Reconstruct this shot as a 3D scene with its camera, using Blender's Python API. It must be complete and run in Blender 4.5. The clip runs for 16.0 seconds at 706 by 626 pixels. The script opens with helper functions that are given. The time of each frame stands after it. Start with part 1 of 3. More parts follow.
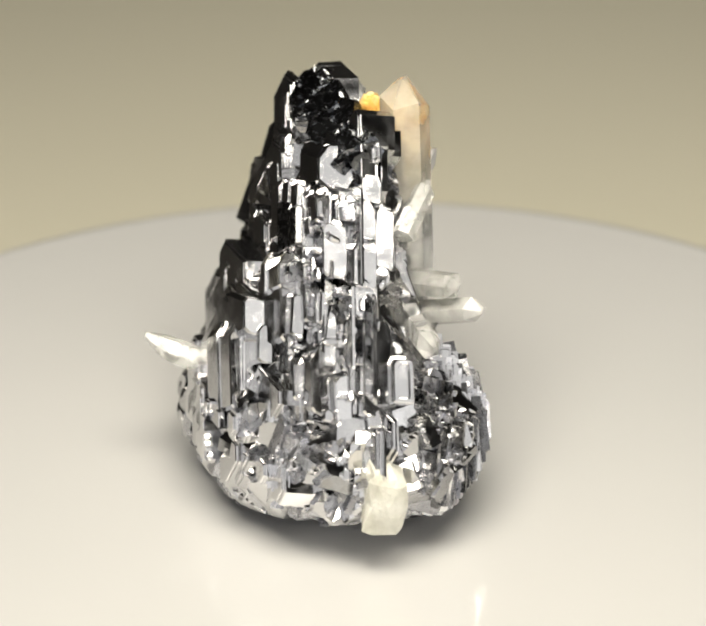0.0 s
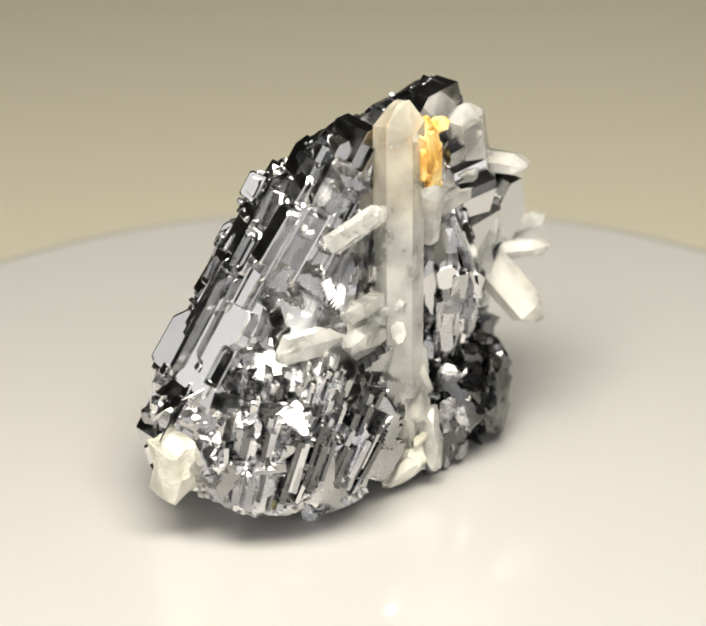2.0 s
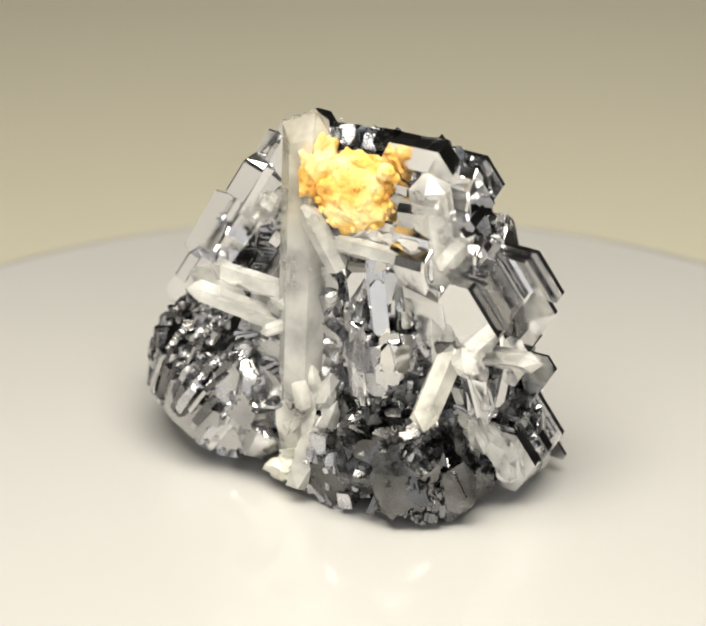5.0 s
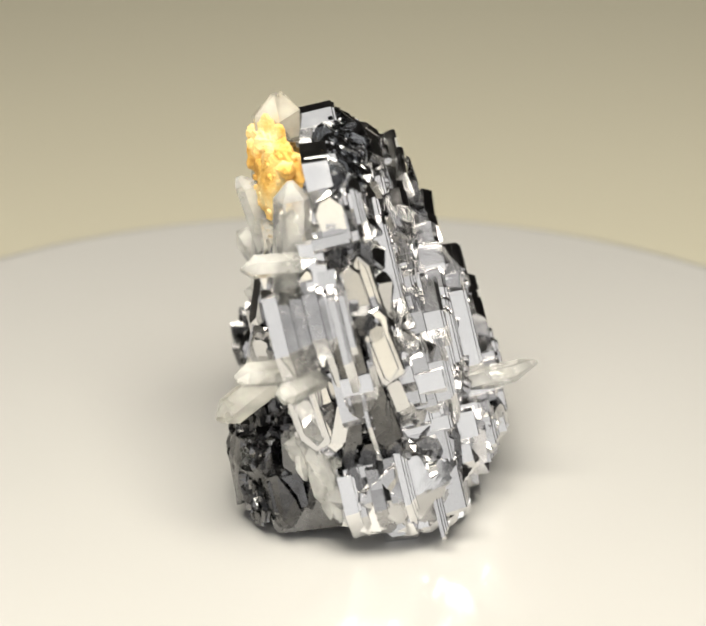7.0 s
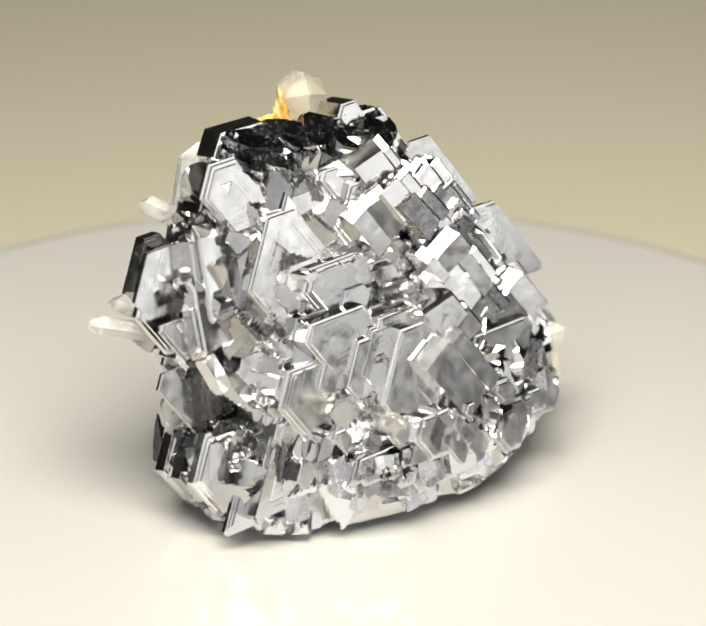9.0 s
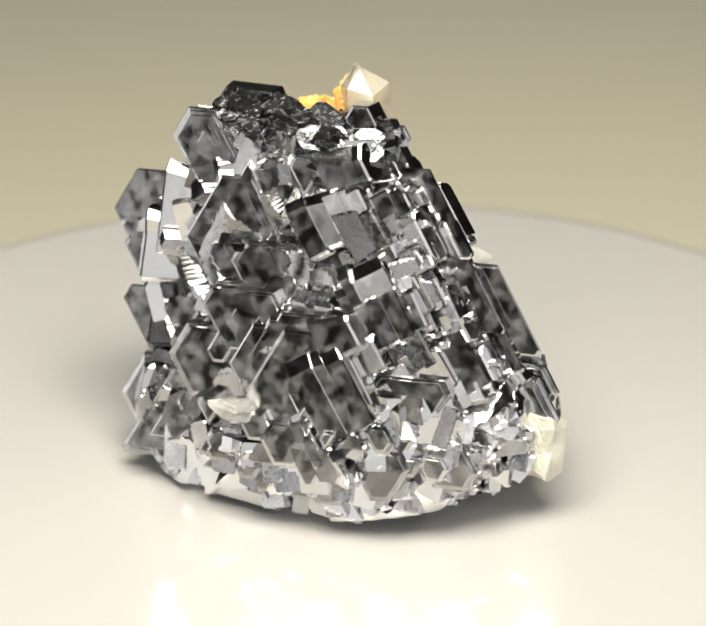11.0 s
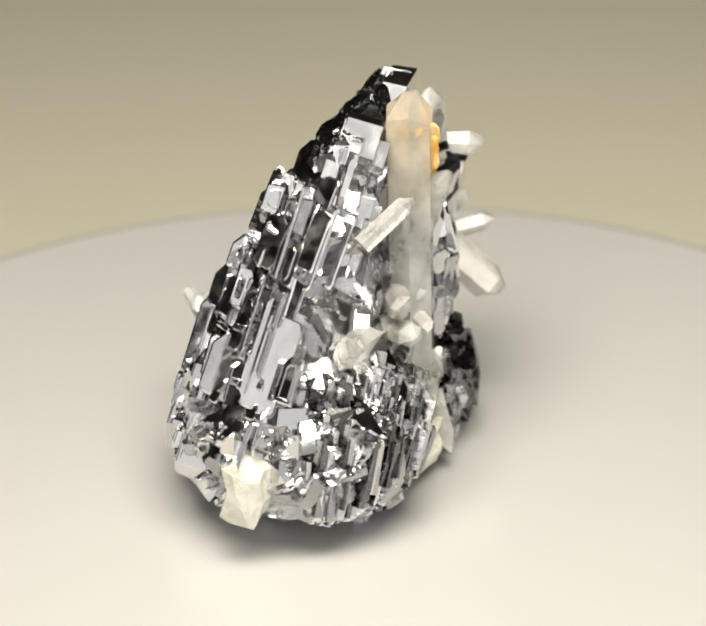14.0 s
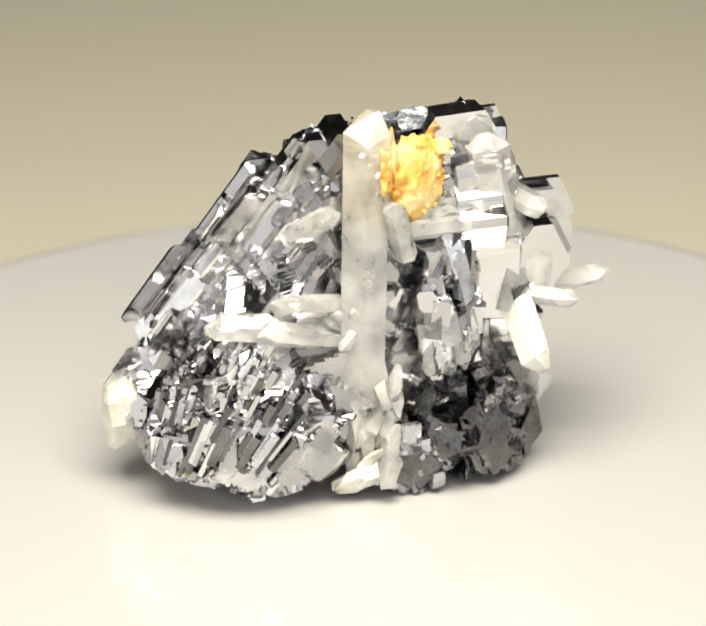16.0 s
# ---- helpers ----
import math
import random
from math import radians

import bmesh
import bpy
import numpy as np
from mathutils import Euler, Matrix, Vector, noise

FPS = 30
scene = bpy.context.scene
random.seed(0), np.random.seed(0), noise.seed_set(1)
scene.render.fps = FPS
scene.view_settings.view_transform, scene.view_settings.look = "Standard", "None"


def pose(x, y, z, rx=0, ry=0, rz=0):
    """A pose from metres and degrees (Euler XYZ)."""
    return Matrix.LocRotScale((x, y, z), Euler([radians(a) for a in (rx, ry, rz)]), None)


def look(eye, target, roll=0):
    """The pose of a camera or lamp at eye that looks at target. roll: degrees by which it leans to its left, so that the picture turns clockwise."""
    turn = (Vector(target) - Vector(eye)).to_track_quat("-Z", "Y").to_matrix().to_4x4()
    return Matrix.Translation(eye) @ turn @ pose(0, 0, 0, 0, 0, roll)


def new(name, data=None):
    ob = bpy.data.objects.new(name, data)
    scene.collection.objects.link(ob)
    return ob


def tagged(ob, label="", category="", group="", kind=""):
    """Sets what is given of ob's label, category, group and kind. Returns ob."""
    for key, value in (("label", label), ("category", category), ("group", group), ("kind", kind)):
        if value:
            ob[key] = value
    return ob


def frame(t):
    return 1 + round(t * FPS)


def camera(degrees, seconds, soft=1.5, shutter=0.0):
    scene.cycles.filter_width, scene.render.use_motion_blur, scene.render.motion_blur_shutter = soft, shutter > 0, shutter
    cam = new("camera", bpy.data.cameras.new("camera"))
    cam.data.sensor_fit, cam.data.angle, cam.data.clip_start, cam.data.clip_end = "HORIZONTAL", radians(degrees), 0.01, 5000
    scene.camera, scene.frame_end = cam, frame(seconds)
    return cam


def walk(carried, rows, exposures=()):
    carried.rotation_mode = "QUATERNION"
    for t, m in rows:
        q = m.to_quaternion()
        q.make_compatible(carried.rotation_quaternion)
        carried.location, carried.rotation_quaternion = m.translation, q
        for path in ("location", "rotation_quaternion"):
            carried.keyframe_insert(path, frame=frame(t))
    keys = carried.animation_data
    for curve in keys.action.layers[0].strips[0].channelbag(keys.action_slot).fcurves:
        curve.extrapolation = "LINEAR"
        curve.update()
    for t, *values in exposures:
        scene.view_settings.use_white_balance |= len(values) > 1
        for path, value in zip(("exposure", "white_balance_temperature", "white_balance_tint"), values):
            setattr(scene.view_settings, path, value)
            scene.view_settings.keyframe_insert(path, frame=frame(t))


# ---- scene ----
# Lengths below are millimetres where a name says mm; the scene itself is in metres.
MM = 0.001

# ---- camera ----
cam = camera(12.0, 16.0, soft=2.1)
cam.data.dof.use_dof = True
cam.data.dof.focus_distance = 0.488
cam.data.dof.aperture_fstop = 22.0
VIEW = look((0.00000, -0.45460, 0.23598), (0.00135, -0.00112, 0.02537), -0.327)
walk(cam, [(0.0, VIEW), (16.0, VIEW)], exposures=[(0.0, -0.02), (2.5, 0.06), (5.5, 0.08), (9.0, 0.12), (11.5, 0.05), (13.0, 0.0), (14.5, 0.05), (16.0, 0.2)])

SPIN = -28.1207  # degrees a second, clockwise seen from above

# ---- light ----
world = bpy.data.worlds.new("room_air")
world.use_nodes = True
world.node_tree.nodes["Background"].inputs[0].default_value = (0.9, 0.85, 0.75, 1)
world.node_tree.nodes["Background"].inputs[1].default_value = 0.03
scene.world = world


def area_lamp(name, eye, target, width, height, watts, colour):
    data = bpy.data.lights.new(name, "AREA")
    data.shape, data.size, data.size_y, data.energy, data.color = "RECTANGLE", width, height, watts, colour
    ob = new(name, data)
    ob.matrix_world = look(eye, target)
    return ob


area_lamp("lamp_over_table", (0.0, -0.15, 0.36), (0, -0.05, 0.0), 0.34, 0.16, 2.6, (1.0, 0.94, 0.81))
# Three added, unseen fill panels that give the galena faces something bright to mirror.
area_lamp("fill_panel_front", (0.0, -1.25, 0.66), (0, 0, 0.05), 1.7, 1.75, 8.0, (1.0, 0.985, 0.955))
area_lamp("fill_panel_left", (-1.15, -0.55, 0.15), (0, 0, 0.05), 1.0, 0.6, 2.0, (1.0, 0.985, 0.955))
area_lamp("fill_panel_right", (1.15, -0.55, 0.15), (0, 0, 0.05), 1.0, 0.6, 2.5, (1.0, 0.985, 0.955))

# ---- materials ----
def material(name):
    m = bpy.data.materials.new(name)
    m.use_nodes = True
    return m, m.node_tree.nodes, m.node_tree.links, m.node_tree.nodes["Principled BSDF"]


def noise_node(nodes, links, scale, detail, coord):
    n = nodes.new("ShaderNodeTexNoise")
    n.inputs["Scale"].default_value, n.inputs["Detail"].default_value = scale, detail
    links.new(coord, n.inputs["Vector"])
    return n


def ramp_node(nodes, links, fac, stops):
    r = nodes.new("ShaderNodeValToRGB")
    while len(r.color_ramp.elements) < len(stops):
        r.color_ramp.elements.new(0.5)
    for e, (at, c) in zip(r.color_ramp.elements, stops):
        e.position, e.color = at, (*c, 1) if len(c) == 3 else c
    links.new(fac, r.inputs["Fac"])
    return r


def metal(name, light, dark, rough_low, rough_high, grain, bump, spread=0.25):
    """A grey metallic mineral: worn patches, dull spots, fine growth lines; each crystal a little different."""
    m, nodes, links, bsdf = material(name)
    co = nodes.new("ShaderNodeTexCoord").outputs["Object"]
    info = nodes.new("ShaderNodeObjectInfo")
    big = noise_node(nodes, links, grain, 4, co)
    fine = noise_node(nodes, links, grain * 7, 6, co)
    col = ramp_node(nodes, links, big.outputs["Fac"], [(0.32, dark), (0.6, light)])
    hsv = nodes.new("ShaderNodeHueSaturation")
    vary = nodes.new("ShaderNodeMapRange")
    vary.inputs["To Min"].default_value, vary.inputs["To Max"].default_value = 1 - spread, 1 + spread * 0.5
    links.new(info.outputs["Random"], vary.inputs["Value"])
    links.new(vary.outputs["Result"], hsv.inputs["Value"])
    links.new(col.outputs["Color"], hsv.inputs["Color"])
    links.new(hsv.outputs["Color"], bsdf.inputs["Base Color"])
    rough = nodes.new("ShaderNodeMapRange")
    rough.inputs["From Min"].default_value, rough.inputs["From Max"].default_value = 0.35, 0.7
    rough.inputs["To Min"].default_value, rough.inputs["To Max"].default_value = rough_low, rough_high
    links.new(fine.outputs["Fac"], rough.inputs["Value"])
    links.new(rough.outputs["Result"], bsdf.inputs["Roughness"])
    bsdf.inputs["Metallic"].default_value = 1.0
    bm_node = nodes.new("ShaderNodeBump")
    bm_node.inputs["Strength"].default_value, bm_node.inputs["Distance"].default_value = bump, 0.0004
    mix = nodes.new("ShaderNodeMath")
    mix.operation = "ADD"
    vor = nodes.new("ShaderNodeTexVoronoi")
    vor.inputs["Scale"].default_value = grain * 2.2
    links.new(co, vor.inputs["Vector"])
    links.new(vor.outputs["Distance"], mix.inputs[0])
    links.new(fine.outputs["Fac"], mix.inputs[1])
    links.new(mix.outputs[0], bm_node.inputs["Height"])
    links.new(bm_node.outputs["Normal"], bsdf.inputs["Normal"])
    return m


def crystal_glass(name, colour, transmission, rough, cloud):
    """Milky quartz: clear and cloudy zones, faint inner veils, slightly etched faces."""
    m, nodes, links, bsdf = material(name)
    co = nodes.new("ShaderNodeTexCoord").outputs["Object"]
    big = noise_node(nodes, links, 140, 4, co)
    fine = noise_node(nodes, links, 900, 5, co)
    bsdf.inputs["Base Color"].default_value = (*colour, 1)
    tr = nodes.new("ShaderNodeMapRange")
    tr.inputs["From Min"].default_value, tr.inputs["From Max"].default_value = 0.35, 0.65
    tr.inputs["To Min"].default_value, tr.inputs["To Max"].default_value = max(0, transmission - cloud), min(1, transmission + cloud)
    links.new(big.outputs["Fac"], tr.inputs["Value"])
    links.new(tr.outputs["Result"], bsdf.inputs["Transmission Weight"])
    bsdf.inputs["Roughness"].default_value = rough
    bsdf.inputs["IOR"].default_value = 1.54
    b = nodes.new("ShaderNodeBump")
    b.inputs["Strength"].default_value, b.inputs["Distance"].default_value = 0.1, 0.0003
    links.new(fine.outputs["Fac"], b.inputs["Height"])
    links.new(b.outputs["Normal"], bsdf.inputs["Normal"])
    return m


def stained_pillar_glass():
    """Clear quartz whose upper part is tinged honey by iron."""
    m = crystal_glass("quartz_pillar", (0.98, 0.965, 0.92), 0.67, 0.04, 0.12)
    nodes, links = m.node_tree.nodes, m.node_tree.links
    co = nodes.new("ShaderNodeTexCoord").outputs["Object"]
    xyz = nodes.new("ShaderNodeSeparateXYZ")
    links.new(co, xyz.inputs[0])
    n = noise_node(nodes, links, 180, 3, co)
    add = nodes.new("ShaderNodeMath")
    add.operation, add.inputs[1].default_value = "MULTIPLY_ADD", 0.012
    links.new(n.outputs["Fac"], add.inputs[0])
    links.new(xyz.outputs["Z"], add.inputs[2])
    mr = nodes.new("ShaderNodeMapRange")
    mr.inputs["From Min"].default_value, mr.inputs["From Max"].default_value = 0.047, 0.062
    links.new(add.outputs[0], mr.inputs["Value"])
    col = ramp_node(nodes, links, mr.outputs["Result"], [(0.0, (0.96, 0.95, 0.91)), (0.5, (0.975, 0.90, 0.74)), (1.0, (0.975, 0.93, 0.81))])
    links.new(col.outputs["Color"], nodes["Principled BSDF"].inputs["Base Color"])
    return m


def crust(name, stops, rough, scale):
    m, nodes, links, bsdf = material(name)
    co = nodes.new("ShaderNodeTexCoord").outputs["Object"]
    big = noise_node(nodes, links, scale, 5, co)
    fine = noise_node(nodes, links, scale * 6, 5, co)
    col = ramp_node(nodes, links, big.outputs["Fac"], stops)
    links.new(col.outputs["Color"], bsdf.inputs["Base Color"])
    bsdf.inputs["Roughness"].default_value = rough
    b = nodes.new("ShaderNodeBump")
    b.inputs["Strength"].default_value, b.inputs["Distance"].default_value = 0.6, 0.0006
    links.new(fine.outputs["Fac"], b.inputs["Height"])
    links.new(b.outputs["Normal"], bsdf.inputs["Normal"])
    return m


def paint(name, low, high, rough, scale, coat=0.0):
    m, nodes, links, bsdf = material(name)
    co = nodes.new("ShaderNodeTexCoord").outputs["Object"]
    big = noise_node(nodes, links, scale, 3, co)
    fine = noise_node(nodes, links, scale * 40, 4, co)
    col = ramp_node(nodes, links, big.outputs["Fac"], [(0.3, low), (0.7, high)])
    links.new(col.outputs["Color"], bsdf.inputs["Base Color"])
    bsdf.inputs["Roughness"].default_value = rough
    bsdf.inputs["Coat Weight"].default_value = coat
    bsdf.inputs["Coat Roughness"].default_value = 0.07
    b = nodes.new("ShaderNodeBump")
    b.inputs["Strength"].default_value, b.inputs["Distance"].default_value = 0.05, 0.0002
    links.new(fine.outputs["Fac"], b.inputs["Height"])
    links.new(b.outputs["Normal"], bsdf.inputs["Normal"])
    return m


GALENA = metal("galena", (0.75, 0.748, 0.755), (0.69, 0.688, 0.695), 0.08, 0.25, 70, 0.035, 0.26)
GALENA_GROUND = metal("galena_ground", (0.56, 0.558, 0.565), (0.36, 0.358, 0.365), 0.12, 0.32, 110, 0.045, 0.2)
GALENA_DULL = metal("galena_dull", (0.58, 0.58, 0.61), (0.30, 0.30, 0.33), 0.18, 0.45, 260, 0.25, 0.35)
# Dull dark galena; on the tower's back it also replaces dark reflections by colour.
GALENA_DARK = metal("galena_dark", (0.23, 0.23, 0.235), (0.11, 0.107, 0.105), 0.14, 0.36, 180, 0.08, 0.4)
GALENA_SATIN = metal("galena_satin", (0.68, 0.68, 0.71), (0.48, 0.48, 0.51), 0.2, 0.42, 200, 0.12, 0.4)
# Base colour lowered in place of the dark ceiling that the top edge mirrors.
GALENA_CAP = metal("galena_cap", (0.30, 0.31, 0.33), (0.09, 0.092, 0.10), 0.14, 0.32, 200, 0.2, 0.4)
QUARTZ = crystal_glass("quartz", (0.985, 0.98, 0.945), 0.66, 0.05, 0.16)
QUARTZ_MILKY = crystal_glass("quartz_milky", (0.96, 0.945, 0.88), 0.58, 0.13, 0.2)
QUARTZ_PILLAR = stained_pillar_glass()
QUARTZ_WHITE = crust("quartz_white", [(0.3, (0.62, 0.6, 0.5)), (0.6, (0.85, 0.83, 0.74))], 0.4, 300)
OCHRE = crust("ochre", [(0.3, (0.52, 0.22, 0.03)), (0.45, (0.88, 0.52, 0.12)), (0.66, (0.95, 0.76, 0.38))], 0.75, 230)
YELLOW = crust("yellow_grains", [(0.3, (0.45, 0.38, 0.12)), (0.65, (0.75, 0.7, 0.4))], 0.7, 500)
WHITE_GLOSS = paint("white_gloss", (0.60, 0.595, 0.58), (0.63, 0.62, 0.605), 0.3, 8, 0.8)
PAPER = paint("beige_paper", (0.64, 0.603, 0.475), (0.685, 0.648, 0.512), 0.8, 3)
BOUNCE_PALE = paint("pale_bounce", (0.76, 0.73, 0.66), (0.80, 0.77, 0.70), 0.7, 3)
DESK = paint("dark_desk", (0.035, 0.033, 0.03), (0.05, 0.046, 0.042), 0.5, 6)
WALL = paint("room_wall", (0.10, 0.095, 0.085), (0.12, 0.11, 0.10), 0.9, 2)


# ---- building helpers ----
def part(name, bm, mat, parent=None, label="", smooth=False):
    """One mesh object from a bmesh in millimetres, a part of its parent."""
    me = bpy.data.meshes.new(name)
    bmesh.ops.scale(bm, vec=(MM, MM, MM), verts=bm.verts)
    bmesh.ops.recalc_face_normals(bm, faces=bm.faces)
    bm.to_mesh(me)
    bm.free()
    me.materials.append(mat)
    for p in me.polygons:
        p.use_smooth = smooth
    ob = new(name, me)
    ob.parent = parent
    return tagged(ob, label=label)


def rings(bm, loops, cap_low=True, cap_high=True):
    """Joins rings of points of equal count by quads."""
    made = [[bm.verts.new(p) for p in loop] for loop in loops]
    for a, b in zip(made, made[1:]):
        for i in range(len(a)):
            j = (i + 1) % len(a)
            bm.faces.new((a[i], a[j], b[j], b[i]))
    if cap_low:
        bm.faces.new(made[0][::-1])
    if cap_high:
        bm.faces.new(made[-1])


def hull(bm, points):
    vs = [bm.verts.new(p) for p in points]
    res = bmesh.ops.convex_hull(bm, input=vs)
    dead = [g for g in {*res["geom_interior"], *res["geom_unused"]} if isinstance(g, bmesh.types.BMVert)]
    bmesh.ops.delete(bm, geom=dead, context="VERTS")


# ---- the room and the table ----
def slab(name, x0, x1, y0, y1, z0, z1, mat, label, category):
    bm = bmesh.new()
    bmesh.ops.create_cube(bm, size=1, matrix=Matrix.Translation(((x0 + x1) / 2, (y0 + y1) / 2, (z0 + z1) / 2)) @ Matrix.Diagonal((x1 - x0, y1 - y0, z1 - z0, 1)))
    return tagged(part(name, bm, mat), label, category, kind="structure")


slab("floor", -2000, 2000, -2000, 2000, -820, -800, WALL, "dim plain floor of the room", "floor")
slab("wall_north", -2020, 2020, 2000, 2020, -800, 1600, WALL, "dim plain wall behind the table", "wall")
slab("wall_south", -2020, 2020, -2020, -2000, -800, 1600, WALL, "dim plain wall", "wall")
slab("wall_west", -2020, -2000, -2000, 2000, -800, 1600, WALL, "dim plain wall", "wall")
slab("wall_east", 2000, 2020, -2000, 2000, -800, 1600, WALL, "dim plain wall", "wall")
slab("ceiling", -2000, 2000, -2000, 2000, 1600, 1620, WALL, "dim plain ceiling", "ceiling")


def rounded_board(name, x0, x1, y0, y1, z0, z1, edge, mat, label, category):
    """A flat board or sheet with a softly rounded upper edge."""
    bm = bmesh.new()
    loops = []
    for k, z in ((0, z0), (0, z1 - edge), (0.3 * edge, z1 - 0.3 * edge), (edge, z1)):
        loops.append([(x0 + k, y0 + k, z), (x1 - k, y0 + k, z), (x1 - k, y1 - k, z), (x0 + k, y1 - k, z)])
    rings(bm, loops)
    return tagged(part(name, bm, mat), label, category, kind="structure")


rounded_board("ground", -1100, 1100, -700, 1100, -60, -25, 4, DESK, "dark plain table top under the paper", "table surface")
# Added reflector, out of view: brightens what the upright front faces mirror.
rounded_board("paper", -380, 380, -650, -134, -25, -24, 0.3, BOUNCE_PALE, "added pale sheet out of view that reflects light onto the front crystals", "paper sheet")
rounded_board("backdrop", -116, 116, -130, 420, -25, -24, 0.3, PAPER, "plain beige paper sheet under and behind the turntable", "backdrop paper")


def turntable():
    base = tagged(new("turntable"), "round glossy white rotating display turntable", "turntable")
    bm = bmesh.new()
    n = 160
    prof = [(20, -9), (94, -9), (98, -7.5), (99.4, -4.5), (99.4, -1.6), (98.6, -0.4), (97, 0.0)]
    rings(bm, [[(r * math.cos(2 * math.pi * i / n), r * math.sin(2 * math.pi * i / n), z) for i in range(n)] for r, z in prof])
    plate_ob = part("disc", bm, WHITE_GLOSS, base, "glossy white round plate")
    # the plate sits about one degree out of true on its spindle
    tilt = Matrix.Rotation(radians(-1.0), 4, Vector((-math.sin(radians(62)), math.cos(radians(62)), 0)))
    plate_ob.matrix_local = tilt
    bm = bmesh.new()
    rings(bm, [[(r * math.cos(2 * math.pi * i / 64), r * math.sin(2 * math.pi * i / 64), z) for i in range(64)] for r, z in [(60, -24), (60, -11), (18, -11), (18, -8.8)]])
    part("spindle_base", bm, WHITE_GLOSS, base, "white round base under the plate")
    return base


TABLE = turntable()

# ---- the specimen ----
SPECIMEN = tagged(new("mineral_specimen"), "silvery galena cluster with clear quartz crystals and orange stain", "mineral specimen")
rng = random.Random(7)

# the common orientation of the flat galena faces
AZ, EL, TURN = radians(200), radians(13), 2.5
N0 = Vector((math.cos(EL) * math.cos(AZ), math.cos(EL) * math.sin(AZ), math.sin(EL)))
U0 = Vector((-math.sin(AZ), math.cos(AZ), 0))
V0 = N0.cross(U0)
PLATES = []


# how far the body reaches from its leaning axis, every 30 degrees, at eight heights
HEIGHTS = (2, 10, 18, 26, 34, 42, 50, 57)
REACH = ((17, 16, 24, 30, 30, 25, 21, 20, 24, 28, 30, 21), (18, 18, 23, 31, 30, 26, 24, 25, 29, 36, 36, 26),
         (16, 16, 20, 25, 27, 24, 22, 24, 28, 35, 34, 25), (14, 14, 18, 27, 29, 21, 19, 21, 25, 31, 26, 16),
         (12, 14, 16, 24, 30, 17, 14, 14, 18, 26, 19, 12), (12, 14, 16, 20, 24, 16, 12, 13, 16, 21, 16, 12),
         (11, 9, 13, 18, 18, 13, 10, 10, 13, 17, 13, 12), (5, 5, 7, 13, 14, 9, 7, 7, 9, 14, 11, 6))


def axis_at(z):
    return Vector((-2 + 0.06 * z, 0.12 * z, z))


def reach(angle, z):
    z = min(max(z, HEIGHTS[0]), HEIGHTS[-1])
    i = max(k for k in range(7) if HEIGHTS[k] <= z)
    f = (z - HEIGHTS[i]) / (HEIGHTS[i + 1] - HEIGHTS[i])
    a = (math.degrees(angle) % 360) / 30
    k, g = int(a) % 12, a - int(a)
    row = [REACH[i][j] * (1 - f) + REACH[i + 1][j] * f for j in range(12)]
    return row[k] * (1 - g) + row[(k + 1) % 12] * g


def under(p):
    """Height of the body's underside: it rests on its middle and rises towards its rim."""
    return 0.5 + 0.3 * max(0.0, math.hypot(p.x + 3, p.y - 5) - 20)


def outside(p):
    """Millimetres by which a point stands out of the body's outline."""
    d = p - axis_at(p.z)
    return math.hypot(d.x, d.y) - reach(math.atan2(d.y, d.x), p.z) + max(0, p.z - 58.5) + max(0, under(p) - p.z) * 2


def settled(points, slack=0.6):
    """Moves a crystal inwards until it stays within the outline; None if it cannot."""
    for i in range(6):
        worst = max(points, key=outside)
        ex = outside(worst)
        if ex <= slack:
            return points
        inward = axis_at(worst.z) - worst
        inward.z = 6.0 if worst.z < under(worst) else 0.0
        shift = inward.normalized() * min(ex, 3.0)
        points = [p + shift for p in points]
    return points if ex < 2.0 else None


def six_sided(dists):
    """Corners of the polygon cut out by six half-planes at 60 degrees, in order."""
    poly = [Vector((a, b)) for a, b in ((-60, -60), (60, -60), (60, 60), (-60, 60))]
    for k, d in enumerate(dists):
        a = radians(TURN + 90 + 60 * k)
        n = Vector((math.cos(a), math.sin(a)))
        out = []
        for i in range(len(poly)):
            p, q = poly[i], poly[(i + 1) % len(poly)]
            sp, sq = p.dot(n) - d, q.dot(n) - d
            if sp <= 0:
                out.append(p)
            if sp * sq < 0:
                out.append(p + (q - p) * (sp / (sp - sq)))
        poly = out
    clean = []
    for p in poly:
        if not clean or (p - clean[-1]).length > 0.05:
            clean.append(p)
    if len(clean) > 2 and (clean[0] - clean[-1]).length < 0.05:
        clean.pop()
    return clean


def inset(dists, s):
    return [d - s for d in dists]


def spot(u, v, w, base=None):
    p = U0 * u + V0 * v + N0 * w
    return base @ p if base else p


